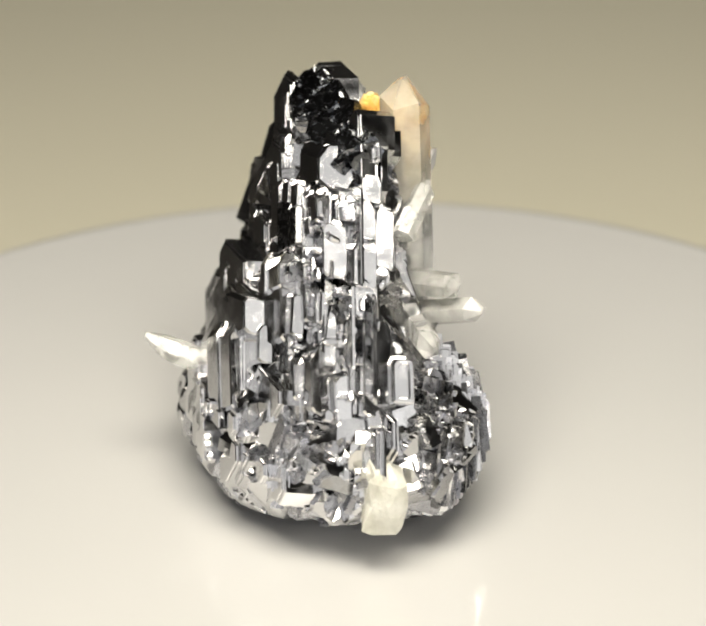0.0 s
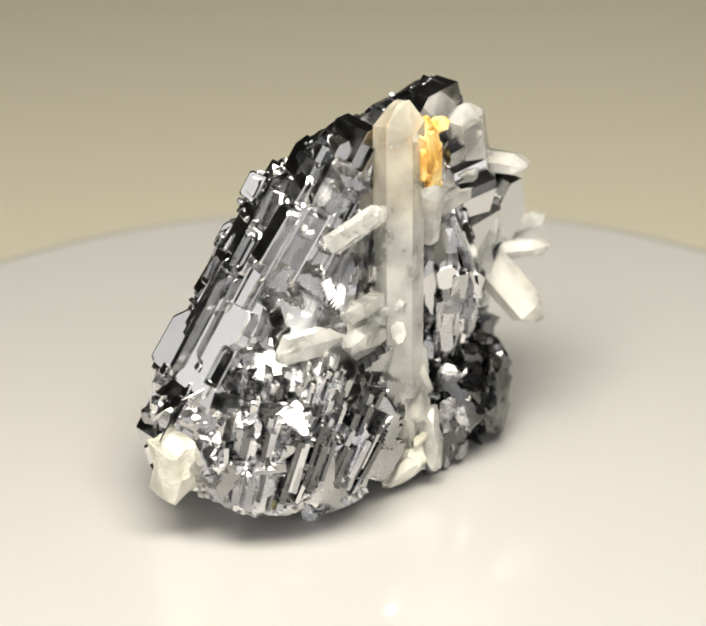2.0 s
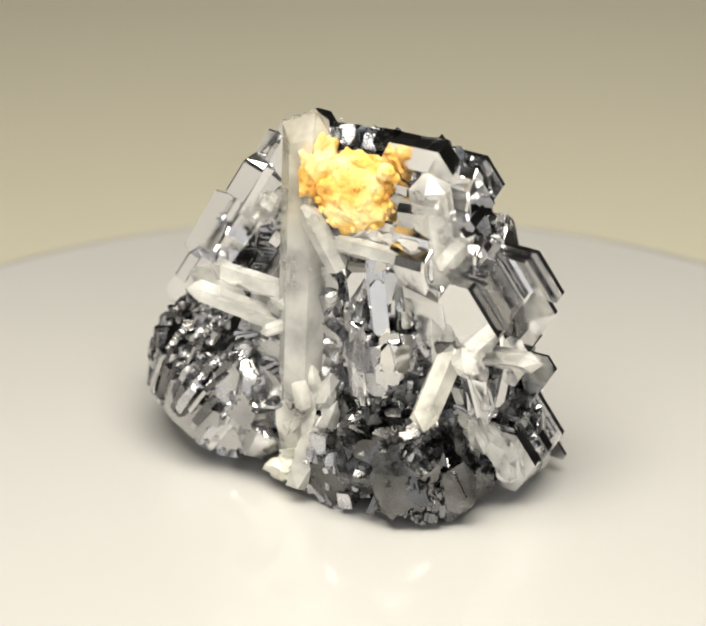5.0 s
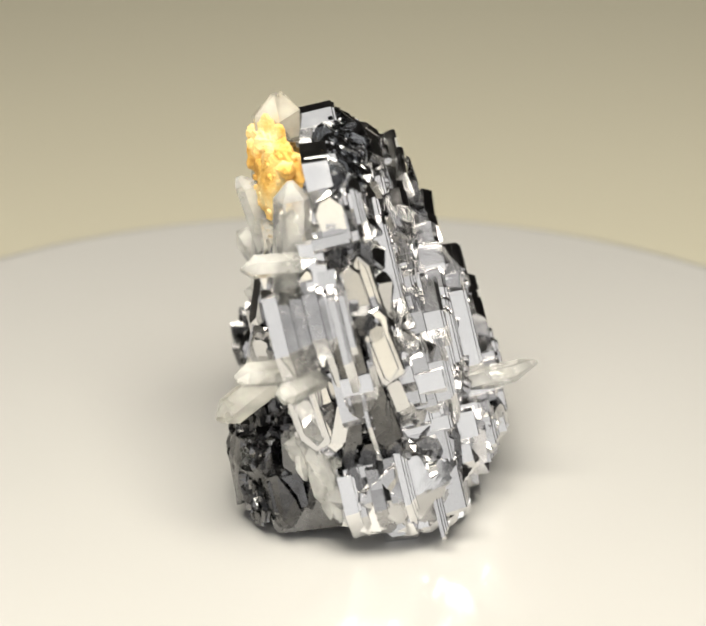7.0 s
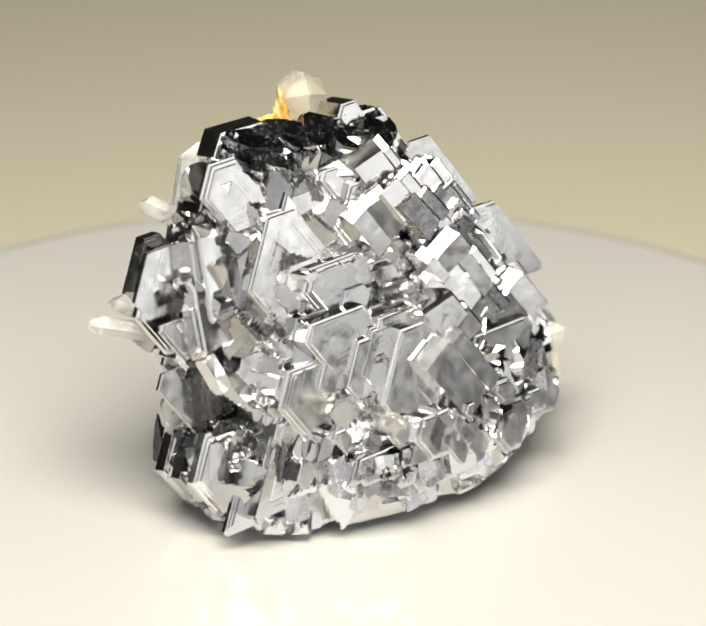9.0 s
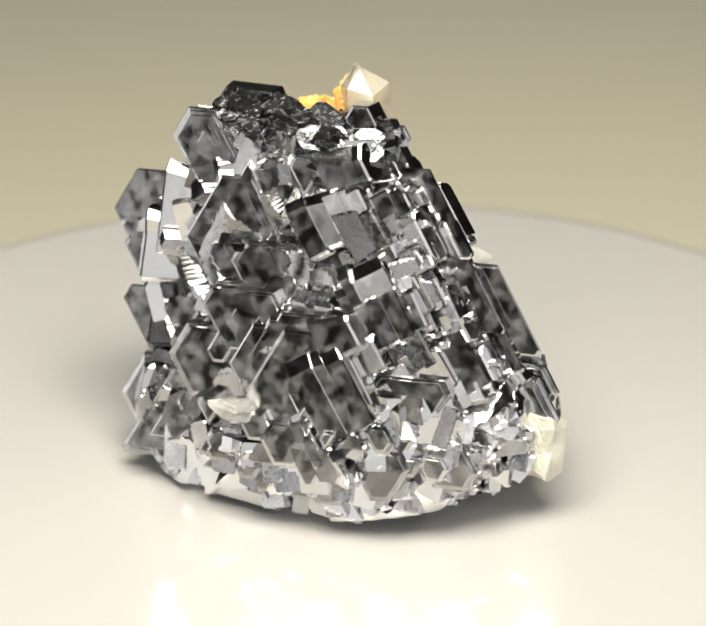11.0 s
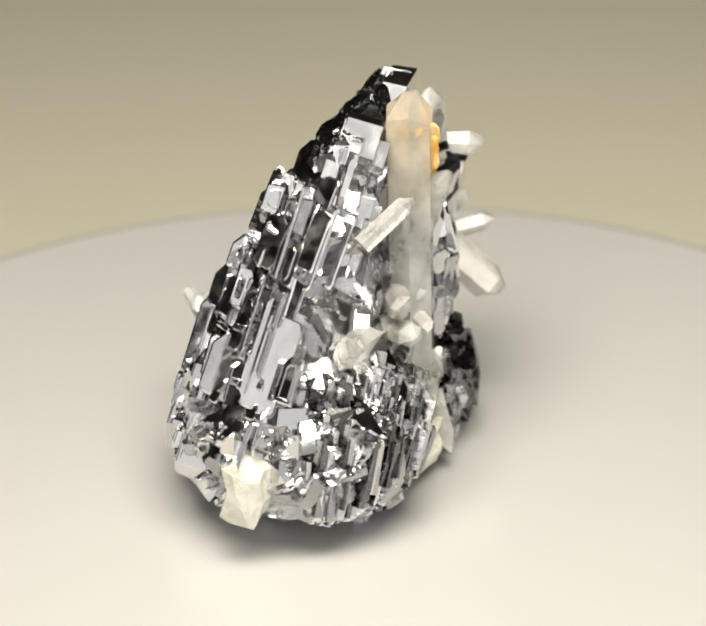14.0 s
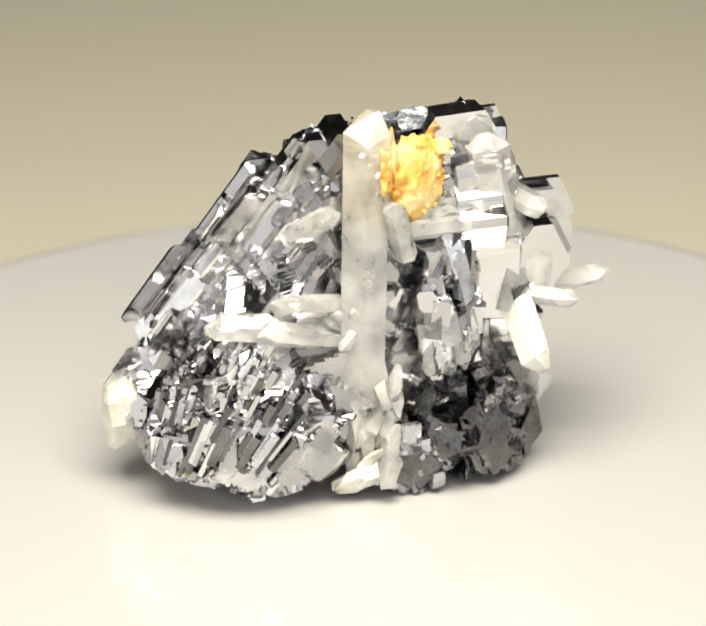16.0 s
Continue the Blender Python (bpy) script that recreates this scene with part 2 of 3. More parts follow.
def plate_mesh(bm, u, v, w, depth, dists, steps, lean=None, slack=None, back=1.0, side=1):
    """A flat galena crystal: an extruded six-sided outline with low growth steps round its face."""
    outline = six_sided(dists)
    if len(outline) < 3:
        return False
    mid = sum(outline, Vector((0, 0))) / len(outline)
    low = rng.uniform(-0.02, 0.10)
    loops = []

    def loop(shrink, level):
        return [spot(u + mid.x + (p.x - mid.x) * shrink, v + mid.y + (p.y - mid.y) * shrink, w + side * level, lean) for p in outline]

    size = max((p - mid).length for p in outline)
    loops.append(loop(1 + low, -depth))
    loops.append(loop(1.0, -0.12 - 0.35 * steps))
    s = 1.0
    for i in range(steps):
        s -= 0.12 / size
        loops.append(loop(s, -0.35 * (steps - i)))
        s -= rng.uniform(0.25, 0.8) / size
        loops.append(loop(s, -0.35 * (steps - i) + 0.02))
        loops.append(loop(s - 0.04 / size, -0.35 * (steps - i - 1) - 0.1))
    loops.append(loop(s - 0.14 / size, 0.0))
    if slack is not None:
        if max(outside(p) for p in loops[-1]) > slack:
            return False
        for i in range(8):
            if max(outside(p) for p in loops[0]) <= back:
                break
            loops[0] = [q + (p - q) * 0.75 for p, q in zip(loops[0], loops[1])]
    rings(bm, loops)
    return True


def plate(u, v, w, depth, *dists):
    bm = bmesh.new()
    size = sum(dists) / 6
    if u > 3:
        depth = min(depth, 3.6 if u < 18 else 2.4)
    if plate_mesh(bm, u, v, w, depth, dists, rng.choice((0, 1, 1, 2)) if size > 4.5 else rng.choice((0, 0, 1)), slack=12.0 if abs(u + 4) > 18 else 5.0):
        part("galena_crystal", bm, GALENA, SPECIMEN)
        PLATES.append((u, v, w, depth, dists))
    else:
        bm.free()


# the broad stepped face
plate(2.7, 17.0, 24.1, 14, 8.1, 8.8, 10.4, 8.2, 13.1, 6.7)
plate(8.3, 37.2, 15.9, 9, 9.0, 4.8, 8.7, 8.9, 6.1, 4.3)
plate(15.6, 42.8, 13.9, 5, 6.2, 7.4, 2.9, 6.1, 7.6, 2.0)
plate(20.8, 31.7, 15.2, 7, 5.1, 7.4, 7.3, 5.3, 8.0, 3.2)
plate(26.8, 29.7, 13.2, 4, 6.5, 7.6, 1.1, 6.5, 7.6, 1.9)
plate(21.7, 20.8, 12.4, 8, 4.8, 6.9, 4.7, 5.0, 5.5, 4.6)
plate(28.4, 13.2, 11.2, 7, 6.5, 6.9, 7.7, 6.4, 6.0, 6.6)
plate(3.9, 50.6, 12.2, 7, 2.9, 2.4, 4.8, 3.1, 3.8, 4.7)
plate(-20.4, 47.8, 13.3, 7, 5.9, 5.8, 4.2, 5.8, 5.9, 3.9)
plate(-14.0, 37.1, 15.5, 12, 7.6, 6.3, 8.3, 7.5, 6.4, 5.5)
plate(-6.3, 41.4, 14.5, 12, 4.8, 7.8, 3.3, 4.5, 4.7, 7.6)
plate(0.5, 41.6, 16.4, 12, 4.3, 5.0, 6.9, 4.4, 4.7, 6.5)
plate(-26.4, 33.2, 6.9, 9, 8.4, 8.8, 8.2, 8.5, 10.5, 5.8)
plate(-27.6, 16.8, 7.1, 5, 7.8, 8.9, 3.2, 7.6, 5.1, 6.6)
plate(-13.2, 15.0, 16.9, 14, 5.1, 9.7, 7.0, 5.0, 7.4, 9.3)
plate(-15.5, 10.0, 17.9, 14, 5.3, 8.4, 4.8, 5.1, 6.1, 5.8)
plate(-17.1, 22.8, 14.2, 12, 3.5, 5.6, 6.0, 3.3, 5.1, 4.0)
plate(-5.5, 1.0, 16.4, 14, 6.7, 8.6, 7.0, 6.6, 8.8, 5.7)
plate(-26.1, 4.7, 13.9, 6, 4.7, 2.8, 6.6, 4.7, 4.1, 5.2)
plate(-17.1, 3.7, 14.9, 9, 3.7, 4.3, 4.2, 3.7, 3.7, 3.7)
plate(-8.8, 32.0, 17.6, 12, 3.9, 5.2, 4.5, 4.2, 4.2, 5.7)
plate(-1.1, 30.3, 17.0, 12, 4.5, 4.9, 5.7, 4.2, 4.2, 5.4)
plate(5.3, 26.7, 18.0, 13, 3.5, 4.6, 6.0, 3.6, 6.2, 2.6)
plate(-10.3, 24.4, 20.4, 13, 4.5, 7.1, 4.9, 4.5, 7.1, 5.9)
plate(-4.8, 20.2, 21.6, 13, 5.5, 3.9, 4.9, 5.5, 2.5, 6.5)
plate(-30.0, 38.4, 8.0, 8, 4.1, 4.9, 7.1, 3.9, 6.1, 6.6)
plate(-28.8, 29.0, 9.5, 4, 3.2, 5.9, 3.6, 3.4, 4.7, 6.2)
plate(-15.2, 17.3, 19.4, 12, 5.5, 6.7, 6.1, 5.6, 7.6, 7.9)
plate(-23.9, 6.3, 17.1, 6, 4.3, 2.2, 5.5, 4.1, 3.2, 4.8)
plate(-19.7, 49.4, 12.0, 5, 3.6, 5.0, 3.2, 3.3, 4.4, 2.3)
plate(19.6, 22.4, 14.4, 8, 3.8, 4.7, 4.9, 3.7, 5.9, 6.1)
plate(23.9, 30.0, 12.0, 7, 5.8, 6.0, 4.4, 5.8, 6.0, 1.3)
plate(15.5, 16.4, 22.5, 13, 3.6, 5.5, 6.0, 3.3, 5.0, 6.8)
plate(17.5, 8.6, 20.8, 11, 5.0, 7.0, 7.5, 5.5, 7.0, 8.0)
plate(-0.5, 3.6, 22.2, 13, 4.3, 7.1, 6.9, 4.0, 6.6, 4.9)
plate(28.5, 17.4, 9.5, 6, 3.8, 5.3, 5.0, 3.8, 5.5, 5.5)


def thick_plate(u, v, w, depth, *dists):
    """A stout six-sided crystal that stands free of the rest, ribbed where its layers end."""
    at, r = 0.0, random.Random(int(u * 10 + v))
    while at < depth:
        layer = r.uniform(0.7, 2.2)
        bm = bmesh.new()
        slim = [d - r.uniform(0.0, 1.3) - (0.5 if at else 0.0) for d in dists]
        if plate_mesh(bm, u, v, w - at, layer + 0.3, slim, 1 if at else 2):
            # Most layers take a darker colour to offset how brightly their faces mirror.
            part("galena_crystal", bm, r.choice((GALENA, GALENA_GROUND, GALENA_GROUND)), SPECIMEN)
        else:
            bm.free()
        at += layer


# the two stout crystals at the edge behind the upright quartz
thick_plate(-27.0, 36.0, 5.6, 7.0, 6.6, 5.2, 5.6, 7.4, 5.6, 5.6)
thick_plate(-28.0, 8.6, 10.5, 9.0, 6.6, 5.4, 5.2, 6.4, 5.0, 5.2)


def backing_plates():
    """A second, deeper row of plates that closes the gaps of the first."""
    for u, v, w, depth, d in PLATES[:36]:
        if u > 3:
            continue
        bm = bmesh.new()
        cu, cv = u + (-3 - u) * 0.10, v + (24 - v) * 0.10
        if plate_mesh(bm, cu, cv, w - 2.6, max(2.0, depth - 3.2), [k * 1.15 for k in d], rng.choice((0, 1)), slack=1.5):
            part("galena_crystal", bm, GALENA, SPECIMEN)
        else:
            bm.free()


backing_plates()


def small_plates(count, seed):
    """Smaller crystals that fill the steps and notches between the large ones."""
    r = random.Random(seed)
    for i in range(count):
        u, v, w, depth, d = r.choice(PLATES[:36])
        k = r.randrange(6)
        a = radians(TURN + 90 + 60 * k)
        side = r.uniform(-0.6, 0.6) * sum(d) / 6
        reach = d[k] * r.uniform(0.75, 1.1)
        cu = u + math.cos(a) * reach - math.sin(a) * side
        cv = v + math.sin(a) * reach + math.cos(a) * side
        s = r.uniform(1.0, 4.2)
        dists = [s * r.uniform(0.25, 1.5) for _ in range(6)]
        drop = r.uniform(-0.3, 3.5)
        lean = Matrix.Rotation(radians(r.uniform(-3, 3)), 3, "X") if r.random() < 0.3 else None
        p = spot(cu, cv, w - drop)
        if p.z < 3 or cu > 11:
            continue
        bm = bmesh.new()
        if plate_mesh(bm, cu, cv, w - drop, r.uniform(3, 7) if cu < 4 else 2.2, dists, r.choice((0, 0, 1)), lean, slack=1.0):
            part("galena_crystal", bm, GALENA, SPECIMEN)
        else:
            bm.free()


small_plates(270, 3)


def surface_level(u, v, start, step):
    """Where a line along the common normal enters the body's outline."""
    w = start
    for i in range(120):
        p = spot(u, v, w)
        if outside(p) < -0.4 and p.z > 1.0:
            return w
        w += step
    return None


def flank_plates(count, seed, u_range, v_range, size, start, step, side, mat, tall=1.0, depth=6.0):
    """Lattice-true plates set into the body's outline, facing either way along the common normal."""
    r = random.Random(seed)
    for i in range(count):
        u, v = r.uniform(*u_range), r.uniform(*v_range)
        w = surface_level(u, v, start, step)
        if w is None:
            continue
        s = r.uniform(*size)
        dists = [s * r.uniform(0.25, 1.45) * (tall if k in (0, 3) else 1.0) for k in range(6)]
        bm = bmesh.new()
        if plate_mesh(bm, u, v, w, r.uniform(0.6, 1.2) * depth, dists, r.choice((0, 1, 1)), None, 0.8, 1.0, side):
            part("galena_crystal", bm, mat, SPECIMEN)
        else:
            bm.free()


# the foot of the broad face
flank_plates(56, 181, (-27, 26), (0, 11), (1.5, 4.5), 34, -0.4, 1, GALENA)


def growth_marks(count, seed):
    """Low triangular growth hillocks on the flat faces."""
    r = random.Random(seed)
    bm = bmesh.new()
    for i in range(count):
        u, v, w, depth, d = r.choice(PLATES[:36])
        reach = min(d) * 0.55
        cu, cv = u + r.uniform(-reach, reach), v + r.uniform(-reach, reach)
        s = r.uniform(0.4, 1.3)
        up = r.random() < 0.5
        dists = [s * (2.0 if (k % 2 == 0) == up else r.uniform(0.3, 1.2)) for k in range(6)]
        outline = six_sided(dists)
        if len(outline) < 3:
            continue
        h = r.uniform(0.03, 0.09)
        rings(bm, [[spot(cu + p.x * k, cv + p.y * k, w + z) for p in outline] for k, z in ((1, -0.3), (1, h * 0.3), (0.85, h))])
    tagged(part("growth_steps", bm, GALENA, SPECIMEN, "low triangular growth steps on galena faces"), kind="stuff")


growth_marks(26, 5)


def striae(seed):
    """Fine parallel growth ridges along the edges' directions of the larger faces."""
    r = random.Random(seed)
    bm = bmesh.new()
    for u, v, w, depth, d in PLATES:
        if min(d) < 1.2:
            continue
        for k in r.sample(range(6), 2):
            a = radians(TURN + 90 + 60 * k)
            n, along = Vector((math.cos(a), math.sin(a))), Vector((-math.sin(a), math.cos(a)))
            at = r.uniform(0.1, 0.5) * d[k]
            for i in range(r.randrange(2, 6)):
                at += r.uniform(0.35, 0.9)
                if at > d[k] - 0.7:
                    break
                lo, hi = -r.uniform(0.2, 0.75) * d[(k + 4) % 6], r.uniform(0.2, 0.75) * d[(k + 2) % 6]
                half = r.uniform(0.06, 0.16)
                for m in range(6):
                    b = radians(TURN + 90 + 60 * m)
                    nm = Vector((math.cos(b), math.sin(b)))
                    slope, room = along.dot(nm), d[m] - 0.55 - at * n.dot(nm)
                    if slope > 0.1:
                        hi = min(hi, room / slope)
                    elif slope < -0.1:
                        lo = max(lo, room / slope)
                if hi - lo < 0.8:
                    continue
                box = [n * (at - half) + along * lo, n * (at + half) + along * (lo + 0.2), n * (at + half) + along * (hi - 0.2), n * (at - half) + along * hi]
                rings(bm, [[spot(u + p.x, v + p.y, w + z) for p in box] for z in (-0.1, 0.05, 0.09)])
    tagged(part("growth_steps", bm, GALENA, SPECIMEN, "fine parallel growth ridges on galena faces"), kind="stuff")


striae(6)


def turned(rx, ry, rz):
    return Euler((radians(rx), radians(ry), radians(rz))).to_matrix()


def block(centre, size, turn, mat=None, seed=0, label="", chip=0.18, name="galena_crystal"):
    """A blocky crystal with bevelled and chipped corners."""
    r = random.Random(seed)
    pts = []
    for sx in (-1, 1):
        for sy in (-1, 1):
            for sz in (-1, 1):
                c = r.uniform(0.4, 1.0) * chip * min(size)
                for ax in range(3):
                    p = [sx * size[0] / 2, sy * size[1] / 2, sz * size[2] / 2]
                    p[ax] -= (sx, sy, sz)[ax] * c * r.uniform(0.6, 1.4)
                    pts.append(turn @ Vector(p) + Vector(centre))
    pts = settled(pts)
    if pts is None:
        return None
    bm = bmesh.new()
    hull(bm, pts)
    return part(name, bm, mat or GALENA, SPECIMEN, label)


def lump(centre, radii, turn, mat, seed, name="galena_mass", label="", points=26):
    """A many-faced irregular mass."""
    r = random.Random(seed)
    pts = []
    for i in range(points):
        d = Vector((r.gauss(0, 1), r.gauss(0, 1), r.gauss(0, 1))).normalized() * r.uniform(0.85, 1.1)
        p = turn @ Vector((d.x * radii[0], d.y * radii[1], d.z * radii[2])) + Vector(centre)
        if name == "galena_mass":
            ex = outside(p)
            if ex > 0:
                p -= (p - axis_at(p.z)).normalized() * (ex + 1.2)
            p.z = max(p.z, under(p) + 0.1)
        pts.append(p)
    bm = bmesh.new()
    hull(bm, pts)
    return part(name, bm, mat, SPECIMEN, label)


def druse(centre, radii, turn, mat, seed, count, low, high, face=None, name="galena_crystal", joined=False):
    """Small crystals over a mass, those of one mass turned nearly alike."""
    r = random.Random(seed)
    whole = bmesh.new() if joined else None
    for i in range(count):
        d = Vector((r.gauss(0, 1), r.gauss(0, 1), r.gauss(0, 1))).normalized()
        if face is not None and d.dot(Vector(face)) < -0.1:
            d = -d
        c = turn @ Vector((d.x * radii[0], d.y * radii[1], d.z * radii[2])) * r.uniform(0.82, 0.98) + Vector(centre)
        if c.z < 1.2:
            continue
        s = r.uniform(low, high)
        size = (s * r.uniform(0.3, 1.1), s * r.uniform(0.5, 1.5), s * r.uniform(0.7, 2.0))
        t = turn @ turned(r.uniform(-16, 16), r.uniform(-16, 16), r.uniform(-16, 16) + r.choice((0, 0, 45)))
        if joined:
            pts = []
            for sx in (-1, 1):
                for sy in (-1, 1):
                    for sz in (-1, 1):
                        pts.append(t @ Vector((sx * size[0] / 2 * r.uniform(0.6, 1), sy * size[1] / 2 * r.uniform(0.6, 1), sz * size[2] / 2)) + c)
            pts = settled(pts, 0.3)
            if pts is None:
                continue
            vs = [whole.verts.new(p) for p in pts]
            for q in ((0, 1, 3, 2), (4, 6, 7, 5), (0, 4, 5, 1), (2, 3, 7, 6), (0, 2, 6, 4), (1, 5, 7, 3)):
                whole.faces.new([vs[k] for k in q])
        else:
            block(c, size, t, r.choice(mat) if isinstance(mat, tuple) else mat, r.randrange(10 ** 6), name=name, chip=r.uniform(0.15, 0.7))
    if joined:
        tagged(part(name, whole, mat, SPECIMEN), kind="stuff")


LATTICE = Matrix((U0, V0, N0)).transposed()


def skin(az_low, az_high, z_low, z_high, count, thick, tall, wide, mat, seed, jitter=6, sink=1.6):
    """Crystals that stand side by side along the flank of the body, all turned like the large plates."""
    r = random.Random(seed)
    for i in range(count):
        z, a = r.uniform(z_low, z_high), radians(r.uniform(az_low, az_high))
        size = (r.uniform(*thick), r.uniform(*tall), r.uniform(*wide))
        far = reach(a, z) - sink - r.uniform(0, 1.5) - size[0] * 0.3
        c = axis_at(z) + Vector((math.cos(a), math.sin(a), 0)) * far
        t = LATTICE @ turned(r.uniform(-jitter, jitter), r.uniform(-jitter, jitter), r.uniform(-jitter, jitter))
        block(c, size, t, r.choice(mat) if isinstance(mat, tuple) else mat, seed * 1000 + i, chip=r.uniform(0.1, 0.3) if jitter < 20 else r.uniform(0.2, 0.5))


def bar(x, y, z_low, z_high, width, seed, mat=None, deep=8.0, face=1, jitter=3.0):
    """An upright galena bar with a slanted head, a stepped front face and chipped edges; x, y is the middle of its front."""
    r = random.Random(seed)
    t = LATTICE @ turned(r.uniform(-jitter, jitter), r.uniform(-jitter, jitter), r.uniform(-jitter, jitter))
    out, up, side = t.col[0] * face, t.col[1], t.col[2]
    tall, half = (z_high - z_low) / max(0.6, up.z), width / 2
    c = Vector((x, y, (z_low + z_high) / 2))
    lo, hi = -tall / 2, tall / 2
    a, b, e = r.uniform(0.2, 1.1) * half, r.uniform(0.2, 1.4) * half, r.uniform(0.1, 0.5) * half
    shape = [(-half, lo + a), (-half + a * 0.7, lo), (half - e, lo + e), (half, lo + 2 * e), (half, hi - b), (half - b * 0.6, hi - r.uniform(0, 0.3)), (-half + e, hi - r.uniform(0, 1.5)), (-half, hi - 2.2)]

    def loop(gap, level):
        pts = []
        for p, q in shape:
            p2 = math.copysign(max(abs(p) - gap, 0.02), p)
            q2 = math.copysign(max(abs(q) - gap, 0.02), q)
            pts.append(c + side * p2 + up * q2 + out * level)
        return pts

    loops = [loop(0.8, -deep), loop(0.0, -0.5), loop(0.25, -0.15)]
    if r.random() < 0.5:
        g = r.uniform(0.18, 0.32) * width
        down = r.choice((-0.5, 0.45))
        loops += [loop(g, -0.1), loop(g + 0.2, -0.1 + down), loop(g + 0.35, -0.08 + down)]
    bm = bmesh.new()
    rings(bm, loops)
    part("galena_crystal", bm, mat or GALENA, SPECIMEN)


# the prisms of the narrow front all run down the slope, parallel to one lattice direction
SLOPE = Vector((0.0, 0.584, 0.811))
PRISM = Matrix((SLOPE.cross(N0).normalized(), SLOPE, N0)).transposed()


def column(x, y, z, tall, width, seed, mat=None, deep=8.0, jitter=1.5):
    """A long galena prism lying along the slope; x, y, z is the top of its front face. Grooved front, slanted stepped head."""
    r = random.Random(seed)
    t = PRISM @ turned(r.uniform(-jitter, jitter), r.uniform(-jitter, jitter), r.uniform(-jitter, jitter))
    out, up, side = t.col[0], t.col[1], t.col[2]
    half, top = width / 2, Vector((x, y, z)) - out * 0.9
    skew = math.tan(radians(r.choice((20, 20, 20, 12, -19)) + r.uniform(-4, 4)))
    a, b, e = r.uniform(0.1, 0.5) * half, r.uniform(0.3, 1.0) * half, r.uniform(0.1, 0.4) * half
    shape = [(-half, a - tall), (-half + a * 0.7, -tall), (half - e, e - tall), (half, 2 * e - tall), (half, -b), (half - b * 0.6, -r.uniform(0, 0.3)), (-half + e, -r.uniform(0, 0.8)), (-half, -1.2)]

    def loop(gap, level, slip=0.0):
        pts = []
        for p, q in shape:
            p2 = math.copysign(max(abs(p) - gap, 0.02), p)
            q2 = q + (gap if q < -tall / 2 else -gap)
            pts.append(top + side * p2 + up * (q2 + (slip if q > -tall / 2 else 0)) + out * (level - (p2 * skew if level > -deep * 0.5 else 0.0)))
        return pts

    # the head steps back towards the body, and the sides carry shallow ledges
    s1, s2 = r.uniform(0.3, 1.2), r.uniform(0.8, 2.0)
    loops = [loop(0.0, -deep, s2)]
    if r.random() < 0.5:
        k = r.uniform(0.45, 0.75)
        loops += [loop(0.0, -deep * k, s2), loop(0.3, -deep * k + 0.06, s1)]
    if r.random() < 0.5:
        k = r.uniform(0.18, 0.38)
        loops += [loop(0.3, -deep * k, s1), loop(0.0, -deep * k + 0.06, 0.0)]
    loops += [loop(0.0, -0.35), loop(0.22, -0.08)]
    kind = r.random()
    if kind < 0.22 and width > 2.8:
        g = r.uniform(0.16, 0.26) * width
        down = r.choice((-0.45, -0.3, 0.35))
        loops += [loop(g, -0.06), loop(g + 0.15, -0.06 + down), loop(g + 0.3, -0.05 + down)]
    bm = bmesh.new()
    rings(bm, loops)
    part("galena_prism", bm, mat or GALENA, SPECIMEN)


# the two flights of prisms as the narrow front shows them
for i, c in enumerate((
        (-14.6, -11.4, 29.0, 13.4, 4.4), (-7.2, -14.8, 38.5, 10.9, 3.8), (-2.3, -13.2, 50.1, 4.6, 3.1), (-0.8, -15.6, 46.6, 8.3, 3.4),
        (3.4, -13.9, 49.3, 5.8, 2.9), (3.5, -17.8, 44.7, 7.2, 3.4), (6.4, -14.4, 48.5, 9.4, 2.7), (3.8, -6.5, 54.2, 11.2, 3.3),
        (0.1, -5.5, 54.6, 7.2, 6.0), (-2.5, -24.8, 31.1, 10.1, 4.7), (5.2, -22.4, 34.5, 14.6, 5.2), (8.8, -25.9, 30.1, 6.7, 3.0),
        (-5.8, -4.2, 48.6, 8.6, 2.9))):
    column(*c, 1710 + i)
for i, c in enumerate((
        (-7.2, -13.4, 41.0, 5.8, 4.4), (-1.8, -19.8, 38.0, 5.4, 2.2), (1.2, -19.9, 37.6, 6.5, 2.6), (3.5, -19.5, 40.6, 7.4, 3.3),
        (-10.2, -15.4, 30.6, 6.2, 3.4), (-12.0, -12.4, 33.6, 6.2, 4.1), (-4.4, -12.0, 45.6, 6.8, 2.6), (-4.1, -18.6, 38.8, 6.3, 2.6))):
    column(*c, 1750 + i, deep=6.5)
# their stepped flank on the quartz side
for i, c in enumerate((
        (4.8, -11.1, 48.5, 13.6, 3.2), (5.9, -7.3, 46.0, 12.3, 3.0), (6.8, -4.4, 43.7, 10.0, 2.6), (6.7, -22.7, 30.8, 12.5, 3.4),
        (7.4, -18.5, 29.6, 13.4, 3.0), (8.0, -14.3, 29.7, 11.8, 2.8))):
    column(*c, 1780 + i, deep=6.0)
r_fill = random.Random(171)
